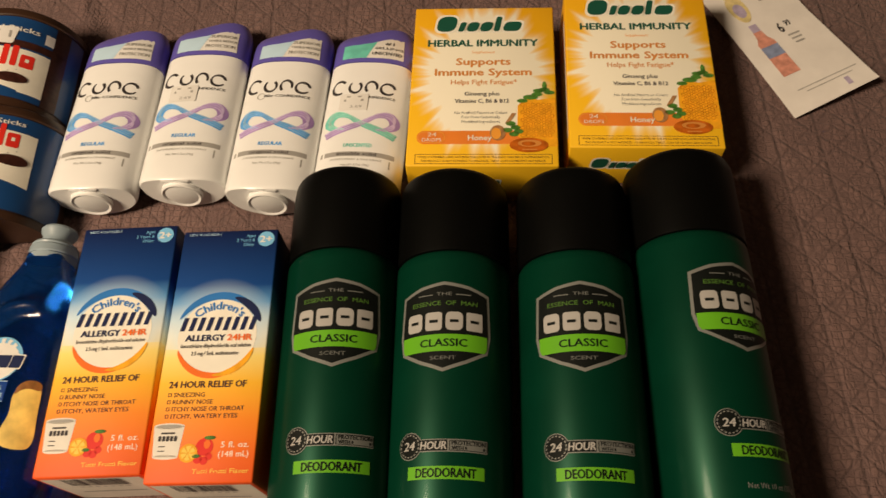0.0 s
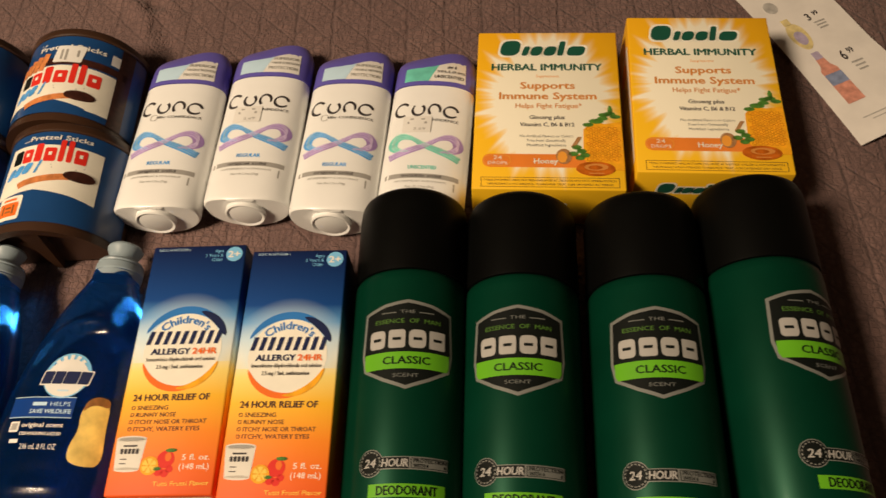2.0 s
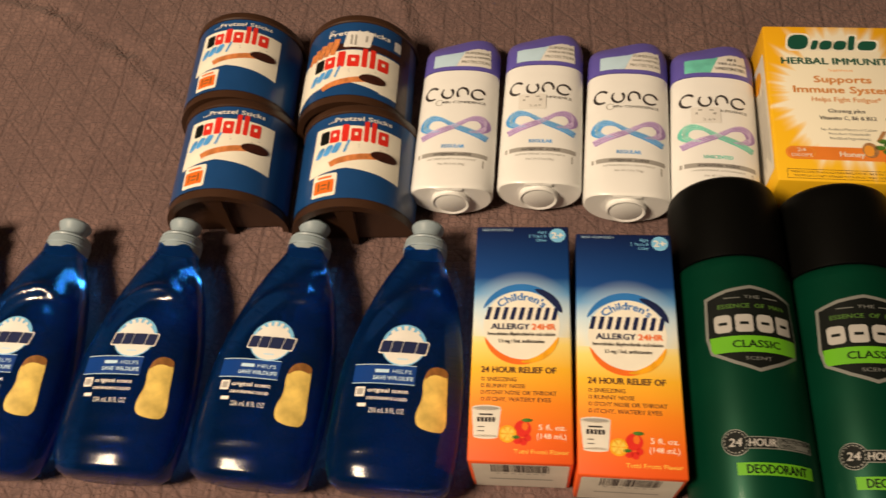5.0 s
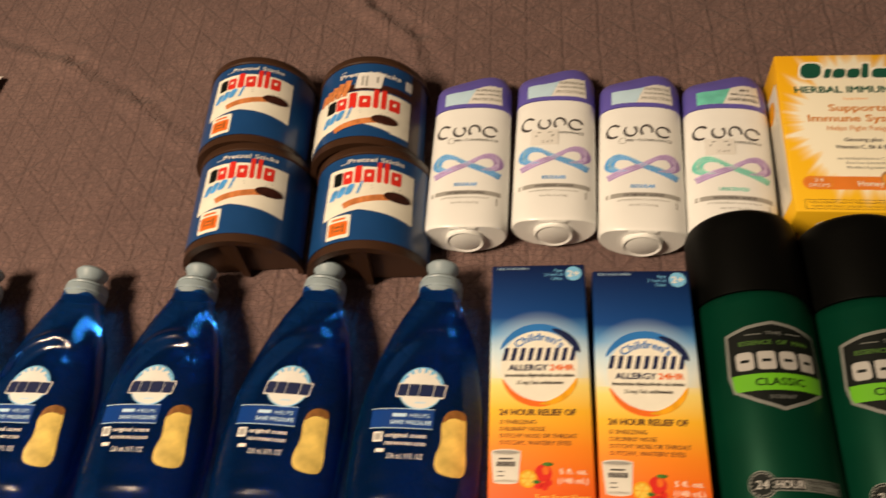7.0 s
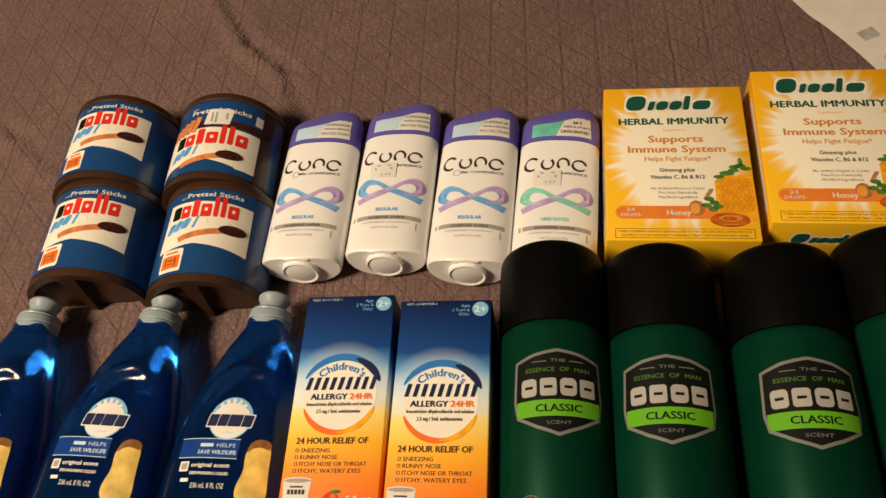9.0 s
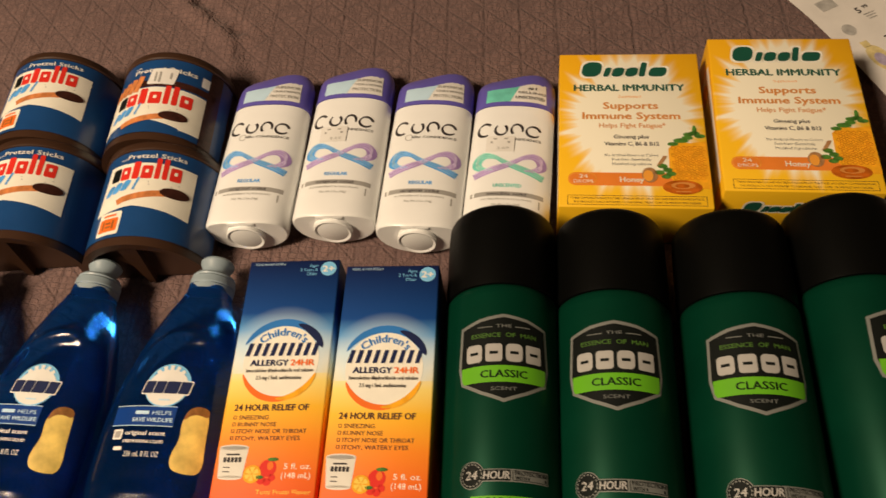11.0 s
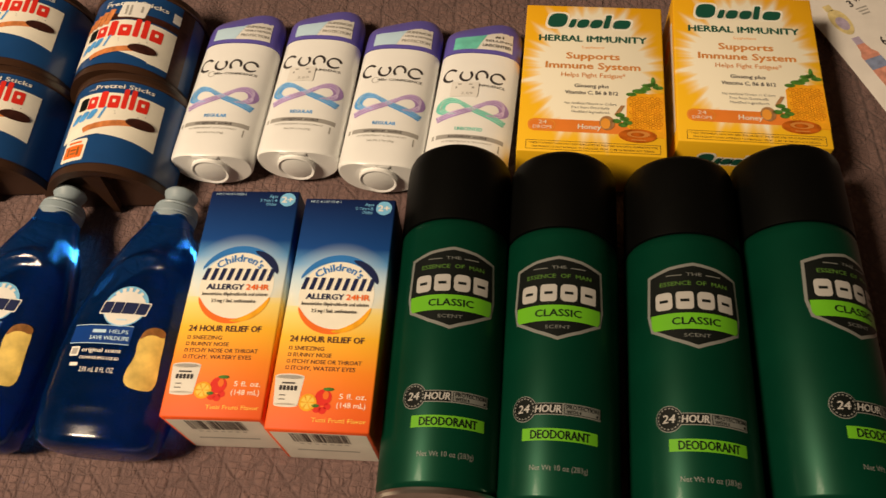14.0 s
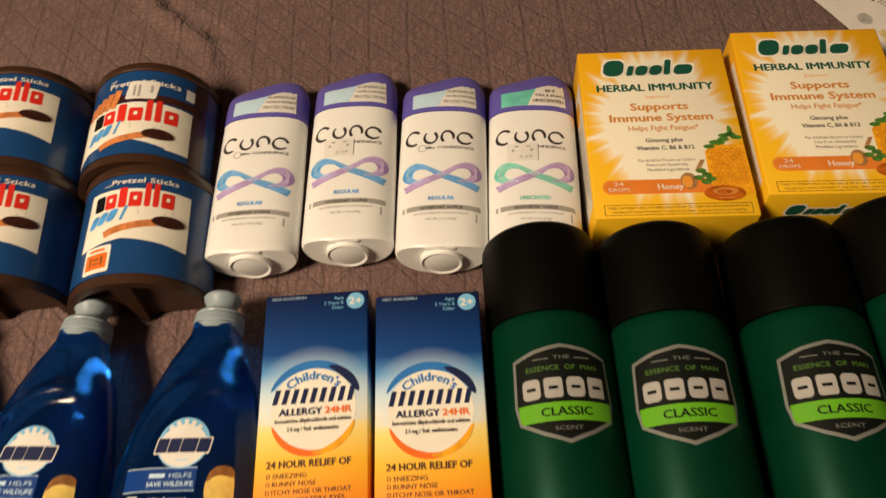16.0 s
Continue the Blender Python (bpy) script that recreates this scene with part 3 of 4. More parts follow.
spray_can(-0.0337, 0.0027, 1.6, 0.055, "green aerosol deodorant can with black cap lying beside the cartons")
spray_can(0.0264, 0.0003, -0.3, -0.086, "green aerosol deodorant can with black cap lying between others")
spray_can(0.0950, 0.0002, -0.5, -0.05, "green aerosol deodorant can with black cap and badge turned upward")
spray_can(0.1600, 0.0116, 0.3, 0.439, "green aerosol deodorant can rolled aside at the row's end")


# ---- allergy cartons ----
def allergy_carton(x, y, rz):
    ob = thing("medicine_carton", "tall blue and orange children's allergy medicine carton lying face up", "carton", "allergy cartons")
    w, l, h = 0.0540, 0.1396, 0.0535
    part("carton", box(0, 0, h / 2, w, l, h, 0.0009, 2), M["allergy"], ob, "", 60)
    f = lambda px, py, off: Vector((px, py, h + off))  # noqa: E731
    decal("white_disc", [disc(0, 6, 21.0, 21.0, 48)], M["cream"], ob, f, 1)
    decal("blue_arc", [arc(0, 5.6, 21.4, 25.8, 26, 154, 32, True)], M["mid_blue"], ob, f, 2)
    decal("blue_arc_tip", [arc(0, 5.6, 21.4, 25.6, 20, 72, 16, True)], M["navy"], ob, f, 3)
    decal("warm_arc", [arc(0, 5.4, 19.4, 22.8, 200, 300, 28, True)], M["orange"], ob, f, 2)
    decal("warm_arc_tip", [arc(0, 5.4, 19.4, 22.6, 270, 342, 22, True)], M["amber_ink"], ob, f, 3)
    decal("arched_text", [arched(text("Children's", 0, 0, 4.4, 29, bold=0.02), 0, 5.0, 18.4)], M["mid_blue"], ob, f, 3)
    for k in range(9):
        decal("mark_bar", [rect(-18.4 + 4.6 * k, 12.8, 2.3, 7.6, 0.9)], M["navy"], ob, f, 4)
    decal("subtitle", [text("ALLERGY", -6.2, 5.0, 3.4, 21, bold=0.025)], M["navy"], ob, f, 4)
    decal("subtitle_accent", [text("24HR", 12.2, 5.0, 3.4, 13, bold=0.025)], M["orange"], ob, f, 4)
    decal("drug_text", [text("levocetirizine dihydrochloride oral solution", 0, 0.6, 2.1, 37, bold=0.01), text("2.5 mg / 5mL antihistamine", 0, -3.6, 2.1, 25, bold=0.01)], M["dark_ink"], ob, f, 4)
    lines = [text("24 HOUR RELIEF OF", -1.4, -20.2, 3.4, 40, bold=0.03)]
    for k, s in enumerate(("SNEEZING", "RUNNY NOSE", "ITCHY NOSE OR THROAT", "ITCHY, WATERY EYES")):
        yy = -25.6 - 3.7 * k
        lines += [text(s, -18.2, yy, 2.3, (16, 20.5, 37, 34)[k], "L", bold=0.012), rect(-20.3, yy + 0.8, 1.6, 0.35), rect(-20.3, yy - 0.8, 1.6, 0.35), rect(-21.0, yy, 0.35, 1.6), rect(-19.6, yy, 0.35, 1.6)]
    decal("relief_text", lines, M["umber"], ob, f, 1)
    decal("age_text", [text("Ages", 14.2, 66.0, 2.0, None, "R"), text("2 Years &", 14.2, 63.2, 2.0, None, "R"), text("Older", 14.2, 60.4, 2.0, None, "R")], M["sky"], ob, f, 1)
    decal("code_text", [text("NDC 41167-3530-1", -14.5, 67.4, 1.5, 18)], M["pale_blue"], ob, f, 1)
    spot = decal("age_spot", [disc(20.4, 63.6, 4.7)], M["sky"], ob, f, 1)
    decal("age_number", [text("2+", 20.4, 63.6, 4.0, 6.6, bold=0.03)], M["white_ink"], spot, f, 2)
    fl = lambda px, py, off: Vector((px, py + 0.0004, h + off))  # noqa: E731
    cup = decal("cup_picture", [poly([(-25.6, -42), (-10.2, -42), (-11.6, -57.4), (-24.2, -57.4)]), disc(-17.9, -42, 7.7, 1.5), disc(-17.9, -57.4, 6.3, 1.1)], M["card_white"], ob, fl, 1, "dosing cup picture")
    decal("cup_rim", [disc(-17.9, -42.1, 6.4, 0.9)], M["bar_grey"], cup, fl, 2)
    decal("cup_print", blocks(-22.6, -13.2, -49.6, [2.6] * 5, [1] * 5, 0.3) + [rect(-18, -45.6, 7, 0.9), rect(-20.4, -52.2, 3.4, 0.5), rect(-20.4, -54.4, 3.4, 0.5)], M["dark_ink"], cup, fl, 2)
    fruit = decal("orange_picture", [disc(-6.6, -55.6, 4.6)], M["amber_ink"], ob, fl, 2)
    decal("orange_cut", [arc(-6.6, -55.6, 0.5, 3.6, 60 * k + 6, 60 * k + 52, 5) for k in range(6)], M["yellow"], fruit, fl, 3)
    berry = decal("fruit_picture", [disc(1.2, -52.6, 4.4), disc(-1.5, -58.6, 2.2), disc(1.6, -59.4, 2.0), disc(3.8, -57.4, 1.8)], M["red"], ob, fl, 1)
    decal("fruit_shine", [disc(2.4, -51.4, 1.6, 2.2)], M["orange"], berry, fl, 2)
    decal("fruit_leaf", [disc(3.4, -48.2, 2.8, 1.0), disc(-2.4, -57.2, 1.9, 0.9)], M["leaf"], berry, fl, 3)
    decal("volume_text", [text("5 fl. oz.", 16.4, -51.6, 2.9, 14), text("(148 mL)", 16.0, -56.2, 2.9, 15)], M["cream"], ob, fl, 1)
    decal("flavor_text", [text("Tutti Frutti Flavor", 10.6, -64.4, 2.2, 28)], M["yellow"], ob, fl, 1)
    g = lambda px, py, off: Vector((px, -l / 2 - off, h / 2 + py))  # noqa: E731
    end = decal("end_flap", [rrect(0, -1.4, 50, 49.0, 0.8)], M["card_white"], ob, g, 1, "white end flap with a barcode")
    rng = random.Random(5)
    bars, bx = [], -15.0
    while bx < 15:
        bw = rng.choice((0.35, 0.35, 0.7, 1.0))
        bars.append(rect(bx, 14.6, bw, 15))
        bx += bw + rng.choice((0.4, 0.6, 0.9))
    decal("barcode", bars, M["dark_ink"], end, g, 2)
    decal("barcode_print", [rect(-12 + 4 * k, 4.0, 2.2, 1.4) for k in range(7)] + [rect(0, -8, 34, 2.0)], M["bar_grey"], end, g, 2)
    ob.matrix_basis = pose(x, y, 0, 0, 0, rz)
    return ob


carton_one = allergy_carton(-0.1535, 0.0144, 2.5)
carton_two = copy_thing(carton_one, pose(-0.0963, 0.0117, 0, 0, 0, 1.5))


# ---- lozenge cartons ----
def lozenge_carton(x, y, rz, z=0.0):
    ob = thing("lozenge_carton", "yellow herbal lozenge carton with honeycomb picture lying face up", "carton", "lozenge cartons")
    w, l, h = 0.0927, 0.1288, 0.0400
    part("carton", box(0, 0, h / 2, w, l, h, 0.0008, 2), M["lozenge"], ob, "", 60)
    f = lambda px, py, off: Vector((px, py, h + off))  # noqa: E731

    def brand(g, cx, cy, k, lay, par):
        def mark(grow):
            o = []
            for bx, bh, bw, by in ((-24.5, 13.5, 13, 0), (-14.2, 8.4, 4.0, 0), (-7.0, 8.4, 7.6, 0), (2.0, 8.4, 7.8, 0), (9.6, 13.0, 4.0, 0), (19.2, 8.4, 11.6, 0)):
                o.append(rrect(cx + k * bx, cy + k * (by + bh / 2 - 5), k * (bw + 2 * grow), k * (bh + 2 * grow), k * min(bw, bh) * 0.38, 5, k * 1.2))
            return o
        a = decal("word_mark_edge", mark(1.4), M["cream"], par, g, lay, "white edge of the word mark")
        decal("word_mark", mark(0.0), M["pine"], a, g, lay + 1, "dark green word mark of plain blocks")

    brand(f, 0, 48, 1.0, 1, ob)
    decal("title_text", [text("HERBAL IMMUNITY", -0.5, 33.0, 5.6, 72, bold=0.03)], M["pine"], ob, f, 1)
    decal("supplement_text", [text("Supplement", 0, 25.2, 2.2, 15)], M["honey_light"], ob, f, 1)
    decal("claim_text", [text("Supports", 0, 17.2, 5.6, 35, bold=0.028), text("Immune System", 0, 8.4, 5.6, 62, bold=0.028), text("Helps Fight Fatigue*", 0.5, 0.2, 3.8, 42, bold=0.012)], M["tan"], ob, f, 1)
    decal("dose_text", [text("Ginseng plus", -0.5, -9.2, 3.0, 22, bold=0.02), text("Vitamins C, B6 & B12", -0.5, -15.0, 3.0, 34, bold=0.02)], M["dark_ink"], ob, f, 1)
    decal("small_text", [text("No Artificial Flavors or Colors", -1, -24.2, 2.0, 33), text("Free from Genetically", -1, -27.6, 2.0, 24), text("Modified Ingredients", -1, -31.2, 2.0, 24)], M["dark_ink"], ob, f, 1)
    band = decal("flavor_band", [rrect(-7, -43.2, 67, 10.0, 4.8)], M["pill"], ob, f, 1, "orange flavour band")
    decal("band_edge", [rrect(-31.5, -43.2, 17.2, 8.4, 4.0)], M["honey_light"], band, f, 2)
    decal("band_field", [rrect(-31.5, -43.2, 16.2, 7.4, 3.6)], M["pill"], band, f, 3)
    decal("band_text", [text("24", -31, -41.2, 2.8, 5.4), text("DROPS", -31, -45.2, 2.5, 12), text("Honey", -1.4, -43.6, 4.0, 14.5, bold=0.015)], M["cream"], band, f, 4)
    comb = decal("honeycomb_picture", [poly([(22, -19), (27, -13.5), (36, -14.5), (45.6, -13), (46.0, -50), (30, -50), (21.5, -42)])], M["amber_ink"], ob, f, 3, "honeycomb picture")
    cells = []
    for j in range(9):
        for i in range(7):
            cx, cy = 25 + i * 3.3 + (j % 2) * 1.65, -18.5 - j * 2.95
            if cx < 44.8:
                cells.append(arc(cx, cy, 1.15, 1.5, 0, 360, 6))
    decal("comb_relief", cells, M["honey"], comb, f, 4)
    decal("leaf_picture", [disc(38 + 4 * math.cos(a), -9.5 + 3 * math.sin(a), 3.4, 1.6) for a in (0.2, 1.4, 2.4, 3.4)] + [disc(39, -4, 1.4, 4.0), disc(30, -12.6, 4.6, 2.0), disc(25, -15.4, 3.4, 1.6)]
          + [disc(17.5 + dx, -33 + dy, 3.0, 1.8) for dx, dy in ((0, 0), (3, -3), (-2, -5), (2, -8), (5, -6))], M["leaf"], ob, f, 4)
    decal("root_picture", [disc(9.5, -40, 4.8, 5.8), rect(17.4, -29, 2.6, 8, 2.2)], M["root"], ob, f, 4)
    decal("root_cut", [disc(8.6, -40.6, 3.0, 4.2)], M["honey_light"], ob, f, 5)
    drop = decal("honey_drop_picture", [disc(28.5, -49.2, 11.8, 5.4)], M["honey"], ob, f, 5)
    decal("drop_shine", [disc(29, -48.0, 7.2, 2.6), rect(29, -52.6, 9, 0.8)], M["tan"], drop, f, 6)
    decal("drop_core", [disc(28.4, -48.4, 4.2, 1.6)], M["honey"], drop, f, 7)
    notice = [rect(0.8, -55.8, 83, 0.35), rect(0.8, -62.6, 83, 0.35), rect(-40.7, -59.2, 0.35, 6.8), rect(42.3, -59.2, 0.35, 6.8)]
    notice += [text("*THESE STATEMENTS HAVE NOT BEEN EVALUATED BY THE FOOD AND DRUG ADMINISTRATION.", 0.8, -57.8, 1.5, 80), text("THIS PRODUCT IS NOT INTENDED TO DIAGNOSE, TREAT, CURE OR PREVENT ANY DISEASE.", 0.8, -60.6, 1.5, 76)]
    decal("notice_text", notice, M["umber"], ob, f, 1)
    g = lambda px, py, off: Vector((px, -l / 2 - off, h / 2 + py))  # noqa: E731
    brand(g, -8, 2, 0.75, 1, ob)
    s = lambda px, py, off: Vector((-w / 2 - off, -px, h / 2 + py))  # noqa: E731
    side = decal("side_panel", [rrect(4, 0, 96, 30, 2)], M["card_white"], ob, s, 1, "pale printed side panel")
    decal("side_print", [rect(10, 10 - 3.4 * k, 70 - 9 * (k % 3), 1.1) for k in range(6)], M["bar_grey"], side, s, 2)
    decal("side_picture", [disc(-30, -2, 8, 9)], M["amber_ink"], side, s, 2)
    ob.matrix_basis = pose(x, y, z, 0, 0, rz)
    return ob


lozenges = lozenge_carton(0.0446, 0.1960, -1.0)
copy_thing(lozenges, pose(0.1450, 0.2076, 0, 0, 0, -1.5))


# ---- deodorant sticks ----
def stick_half(y):
    """Half width and thickness of a stick along its length."""
    t = (y + 0.072) / 0.144
    wid = 0.0282 - 0.0008 * abs(t - 0.4)
    if y > 0.060:
        wid -= 0.0275 * 0.34 * min(1.0, (y - 0.060) / 0.0205) ** 2.6
    thick = 0.0325 - 0.0085 * max(0.0, min(1.0, t - 0.12)) - 0.009 * max(0.0, (y - 0.050) / 0.032) ** 1.8
    return wid, thick


def stick_top(x, y, off=0.0):
    wid, thick = stick_half(y)
    q = max(0.0, 1 - abs(x / wid) ** 2.4) ** (1 / 2.4)
    return Vector((x, y, thick / 2 + thick / 2 * q + off))


def stick_rings(ys, grow=0.0, n=56):
    rings = []
    for y in ys:
        wid, thick = stick_half(y)
        ring = []
        for k in range(n):
            a = 2 * math.pi * k / n
            c, s = math.cos(a), math.sin(a)
            ring.append(((wid + grow) * math.copysign(abs(c) ** (2 / 2.4), c), y, thick / 2 + (thick / 2 + grow) * math.copysign(abs(s) ** (2 / 2.4), s)))
        rings.append(ring)
    return rings


def deodorant_stick(x, y, rz, tint, scent, sticker, label):
    ob = thing("deodorant_stick", label, "deodorant stick", "deodorant sticks in a row")
    body = stick_rings(list(np.linspace(-0.055, 0.0405, 18)))
    bow = lambda px: 0.0026 * (1 - (px / 0.0268) ** 2)  # noqa: E731
    tail = [[(px * 0.955, -0.0628 - bow(px), 0.016 + (pz - 0.016) * 0.955) for px, py, pz in body[0]], [(px * 0.985, -0.0620 - bow(px), 0.016 + (pz - 0.016) * 0.985) for px, py, pz in body[0]]]
    tail.append([(px, -0.0605 - 0.9 * bow(px), pz) for px, py, pz in body[0]])
    part("body", loft(tail + body), M["plastic"], ob)
    top = stick_rings(list(np.linspace(0.0412, 0.0745, 18)), 0.0002)
    # the cap's end is a slanted wave, higher on one side
    top = [[(px, py + max(0.0, (py - 0.060)) * 0.22 * math.sin(2.6 * px / 0.0268), pz) for px, py, pz in ring] for ring in top]
    tip = [[(px * 0.72, py + 0.0012, 0.010 + (pz - 0.010) * 0.6) for px, py, pz in top[-1]]]
    part("cap", loft(top + tip), M["violet"], ob, "glossy violet plastic cap")
    part("dial", turned([(-0.0655, 0.0092), (-0.0674, 0.0106), (-0.0679, 0.0120), (-0.0672, 0.0128), (-0.062, 0.0128), (-0.061, 0.011)], 40, 0, 0.0160), M["plastic"], ob, "round white turning dial")
    part("dial_face", turned([(-0.0675, 0.0098), (-0.0668, 0.0112)], 32, 0, 0.0160), M["plastic"], ob)
    part("grip_tab", box(0, -0.0585, 0.0290, 0.0205, 0.0140, 0.0060, 0.0026, 3), M["plastic"], ob)
    f = lambda px, py, off: stick_top(px, py, off)  # noqa: E731
    marks = []
    for mx, my, rx, ry, a0, a1 in ((-18.4, 18.6, 4.6, 5.6, 40, 300), (-7.4, 18.0, 4.0, 4.8, 130, 410), (3.4, 18.0, 3.8, 4.9, -20, 230), (14.4, 17.2, 4.6, 4.6, 10, 325)):
        turn = [radians(a0 + (a1 - a0) * k / 24) for k in range(25)]
        marks.append(ribbon([(mx + rx * math.cos(a), my + ry * math.sin(a)) for a in turn], [0.9 + 1.1 * abs(math.sin(a + 0.6)) for a in turn]))
    mark = decal("word_mark", marks, M["dark_ink"], ob, f, 2, "black word mark of four plain open arcs")
    decal("claim_text", [text("48hr CONFIDENCE", 4.5, 9.4, 2.2, 31, bold=0.01)], M["dark_ink"], mark, f, 2)
    decal("claim_swirl", [arc(-12.5, 9.2, 2.3, 2.8, 40, 330, 16)], M["bar_grey"], mark, f, 2)
    bow_line = smooth_line([(-22.5, -6.6), (-12, -3.4), (0, 0.4), (9, 5.0), (16, 6.4), (20.5, 4.2), (21.0, 0.4), (17, -2.4), (10, -3.4)], 40)
    for side, ink, lay in ((-1, tint, 1), (1, "lilac", 2)):
        for streak, share in ((0.0, 1.0), (0.55, 0.20), (-0.35, 0.16), (0.1, 0.12)):
            wide = [np.interp(k / 39, (0, 0.15, 0.36, 0.55, 0.70, 0.85, 1), (5.4, 5.2, 3.0, 6.4, 6.8, 4.2, 0.5)) for k in range(40)]
            line = [(side * px, 1.3 * py - 13.4 + streak * w * 0.7) for (px, py), w in zip(bow_line, wide)]
            whole = share == 1.0
            decal("loop_ribbon" if whole else "ribbon_streak", [ribbon(line[::side] if side > 0 else line, [w * share for w in wide])], M[ink if whole else ink + "_pale"], ob, f, lay if whole else 3, "", 0.004)
    decal("scent_text", [text(scent[0], 0, -30.6, 2.8, scent[2], bold=0.03)], M[tint], ob, f, 1)
    bar = decal("kind_bar", [rect(0, -37.6, 47, 3.6)], M["bar_grey"], ob, f, 1, "", 0.004)
    decal("kind_text", [text(scent[1], 0, -37.4, 2.4, 25, bold=0.012)], M["dark_ink"], bar, f, 2)
    decal("small_text", [text("ANTIPERSPIRANT & DEODORANT", 0, -41.8, 1.4, 33, bold=0.01), text("Net Wt 2.7oz (76g)", 0, -46.0, 1.6, 18, bold=0.01)] + [rect(21, -44, 0.8, 6)], M["bar_grey"], ob, f, 1)
    tag = decal("cap_label", [poly([(-20, 44.5), (22, 44.5), (21, 64.5), (15, 66.0), (8, 63.5), (0, 59.5), (-9, 57.5), (-20, 57.2)])], M["sticker"], ob, f, 4, "pale cap label", 0.004)
    decal("cap_label_tint", [poly([(-20, 44.5), (-3, 44.5), (3, 61.2), (0, 59.5), (-9, 57.5), (-20, 57.2)])], M["pale_blue" if tint == "azure" else "teal"], tag, f, 5, "", 0.004)
    words = ("SUPERIOR", "ODOR & WETNESS", "PROTECTION") if tint == "azure" else ("#1", "SELLING", "UNSCENTED")
    decal("cap_label_text", [text(words[0], 11.6, 58.8, 3.0, 18 if tint == "azure" else 6, bold=0.015), text(words[1], 11.6, 53.8, 2.2, 19, bold=0.015), text(words[2], 10.6, 48.8, 2.8, 20, bold=0.015)], M["bar_grey" if tint == "azure" else "dark_ink"], tag, f, 6)
    if sticker:
        st = decal("price_sticker", [rrect(-7, 5.0, 19, 14, 1.2)], M["sticker"], ob, f, 5, "small paper price sticker", 0.004)
        decal("sticker_print", [rect(-7, 9.4, 10, 1.2), rect(-7, 6.4, 13, 1.8)] + [text(sticker, -5, 1.0, 2.2, 8)], M["bar_grey"], st, f, 6)
    ob.matrix_basis = pose(x, y, 0, 0, 0, rz)
    return ob


REG = ("REGULAR", "original solid", 15.5)
deodorant_stick(-0.2086, 0.1897, 1.4, "azure", REG, "", "white deodorant stick with violet cap and blue print")
deodorant_stick(-0.1491, 0.1955, 0.3, "azure", REG, "2.69", "white deodorant stick with violet cap and price sticker")
deodorant_stick(-0.0907, 0.1880, -1.2, "azure", REG, "", "white deodorant stick with violet cap and blue print")
deodorant_stick(-0.0336, 0.1855, -2.6, "teal", ("UNSCENTED", "invisible solid", 18), "3.69", "white unscented deodorant stick with violet cap and teal print")


# ---- snack tubs ----
TUB_R, TUB_C = 0.0412, 0.0080


def tub_map(px, py, off):
    a = px / TUB_R
    return Vector(((TUB_R + off) * math.sin(a), py, TUB_C + (TUB_R + off) * math.cos(a)))


def tub_section(r, grow=0.0, n=40):
    """A dome with a flat back on the bed."""
    low = math.acos(-(TUB_C - 0.0008) / r)
    pts = [((r + grow) * math.sin(a), TUB_C + (r + grow) * math.cos(a)) for a in np.linspace(-low, low, n)]
    return pts


def tub_solid(y0, y1, r):
    return loft([[(px, y, max(pz, 0.0006)) for px, pz in tub_section(r)] for y in (y0, y1)])


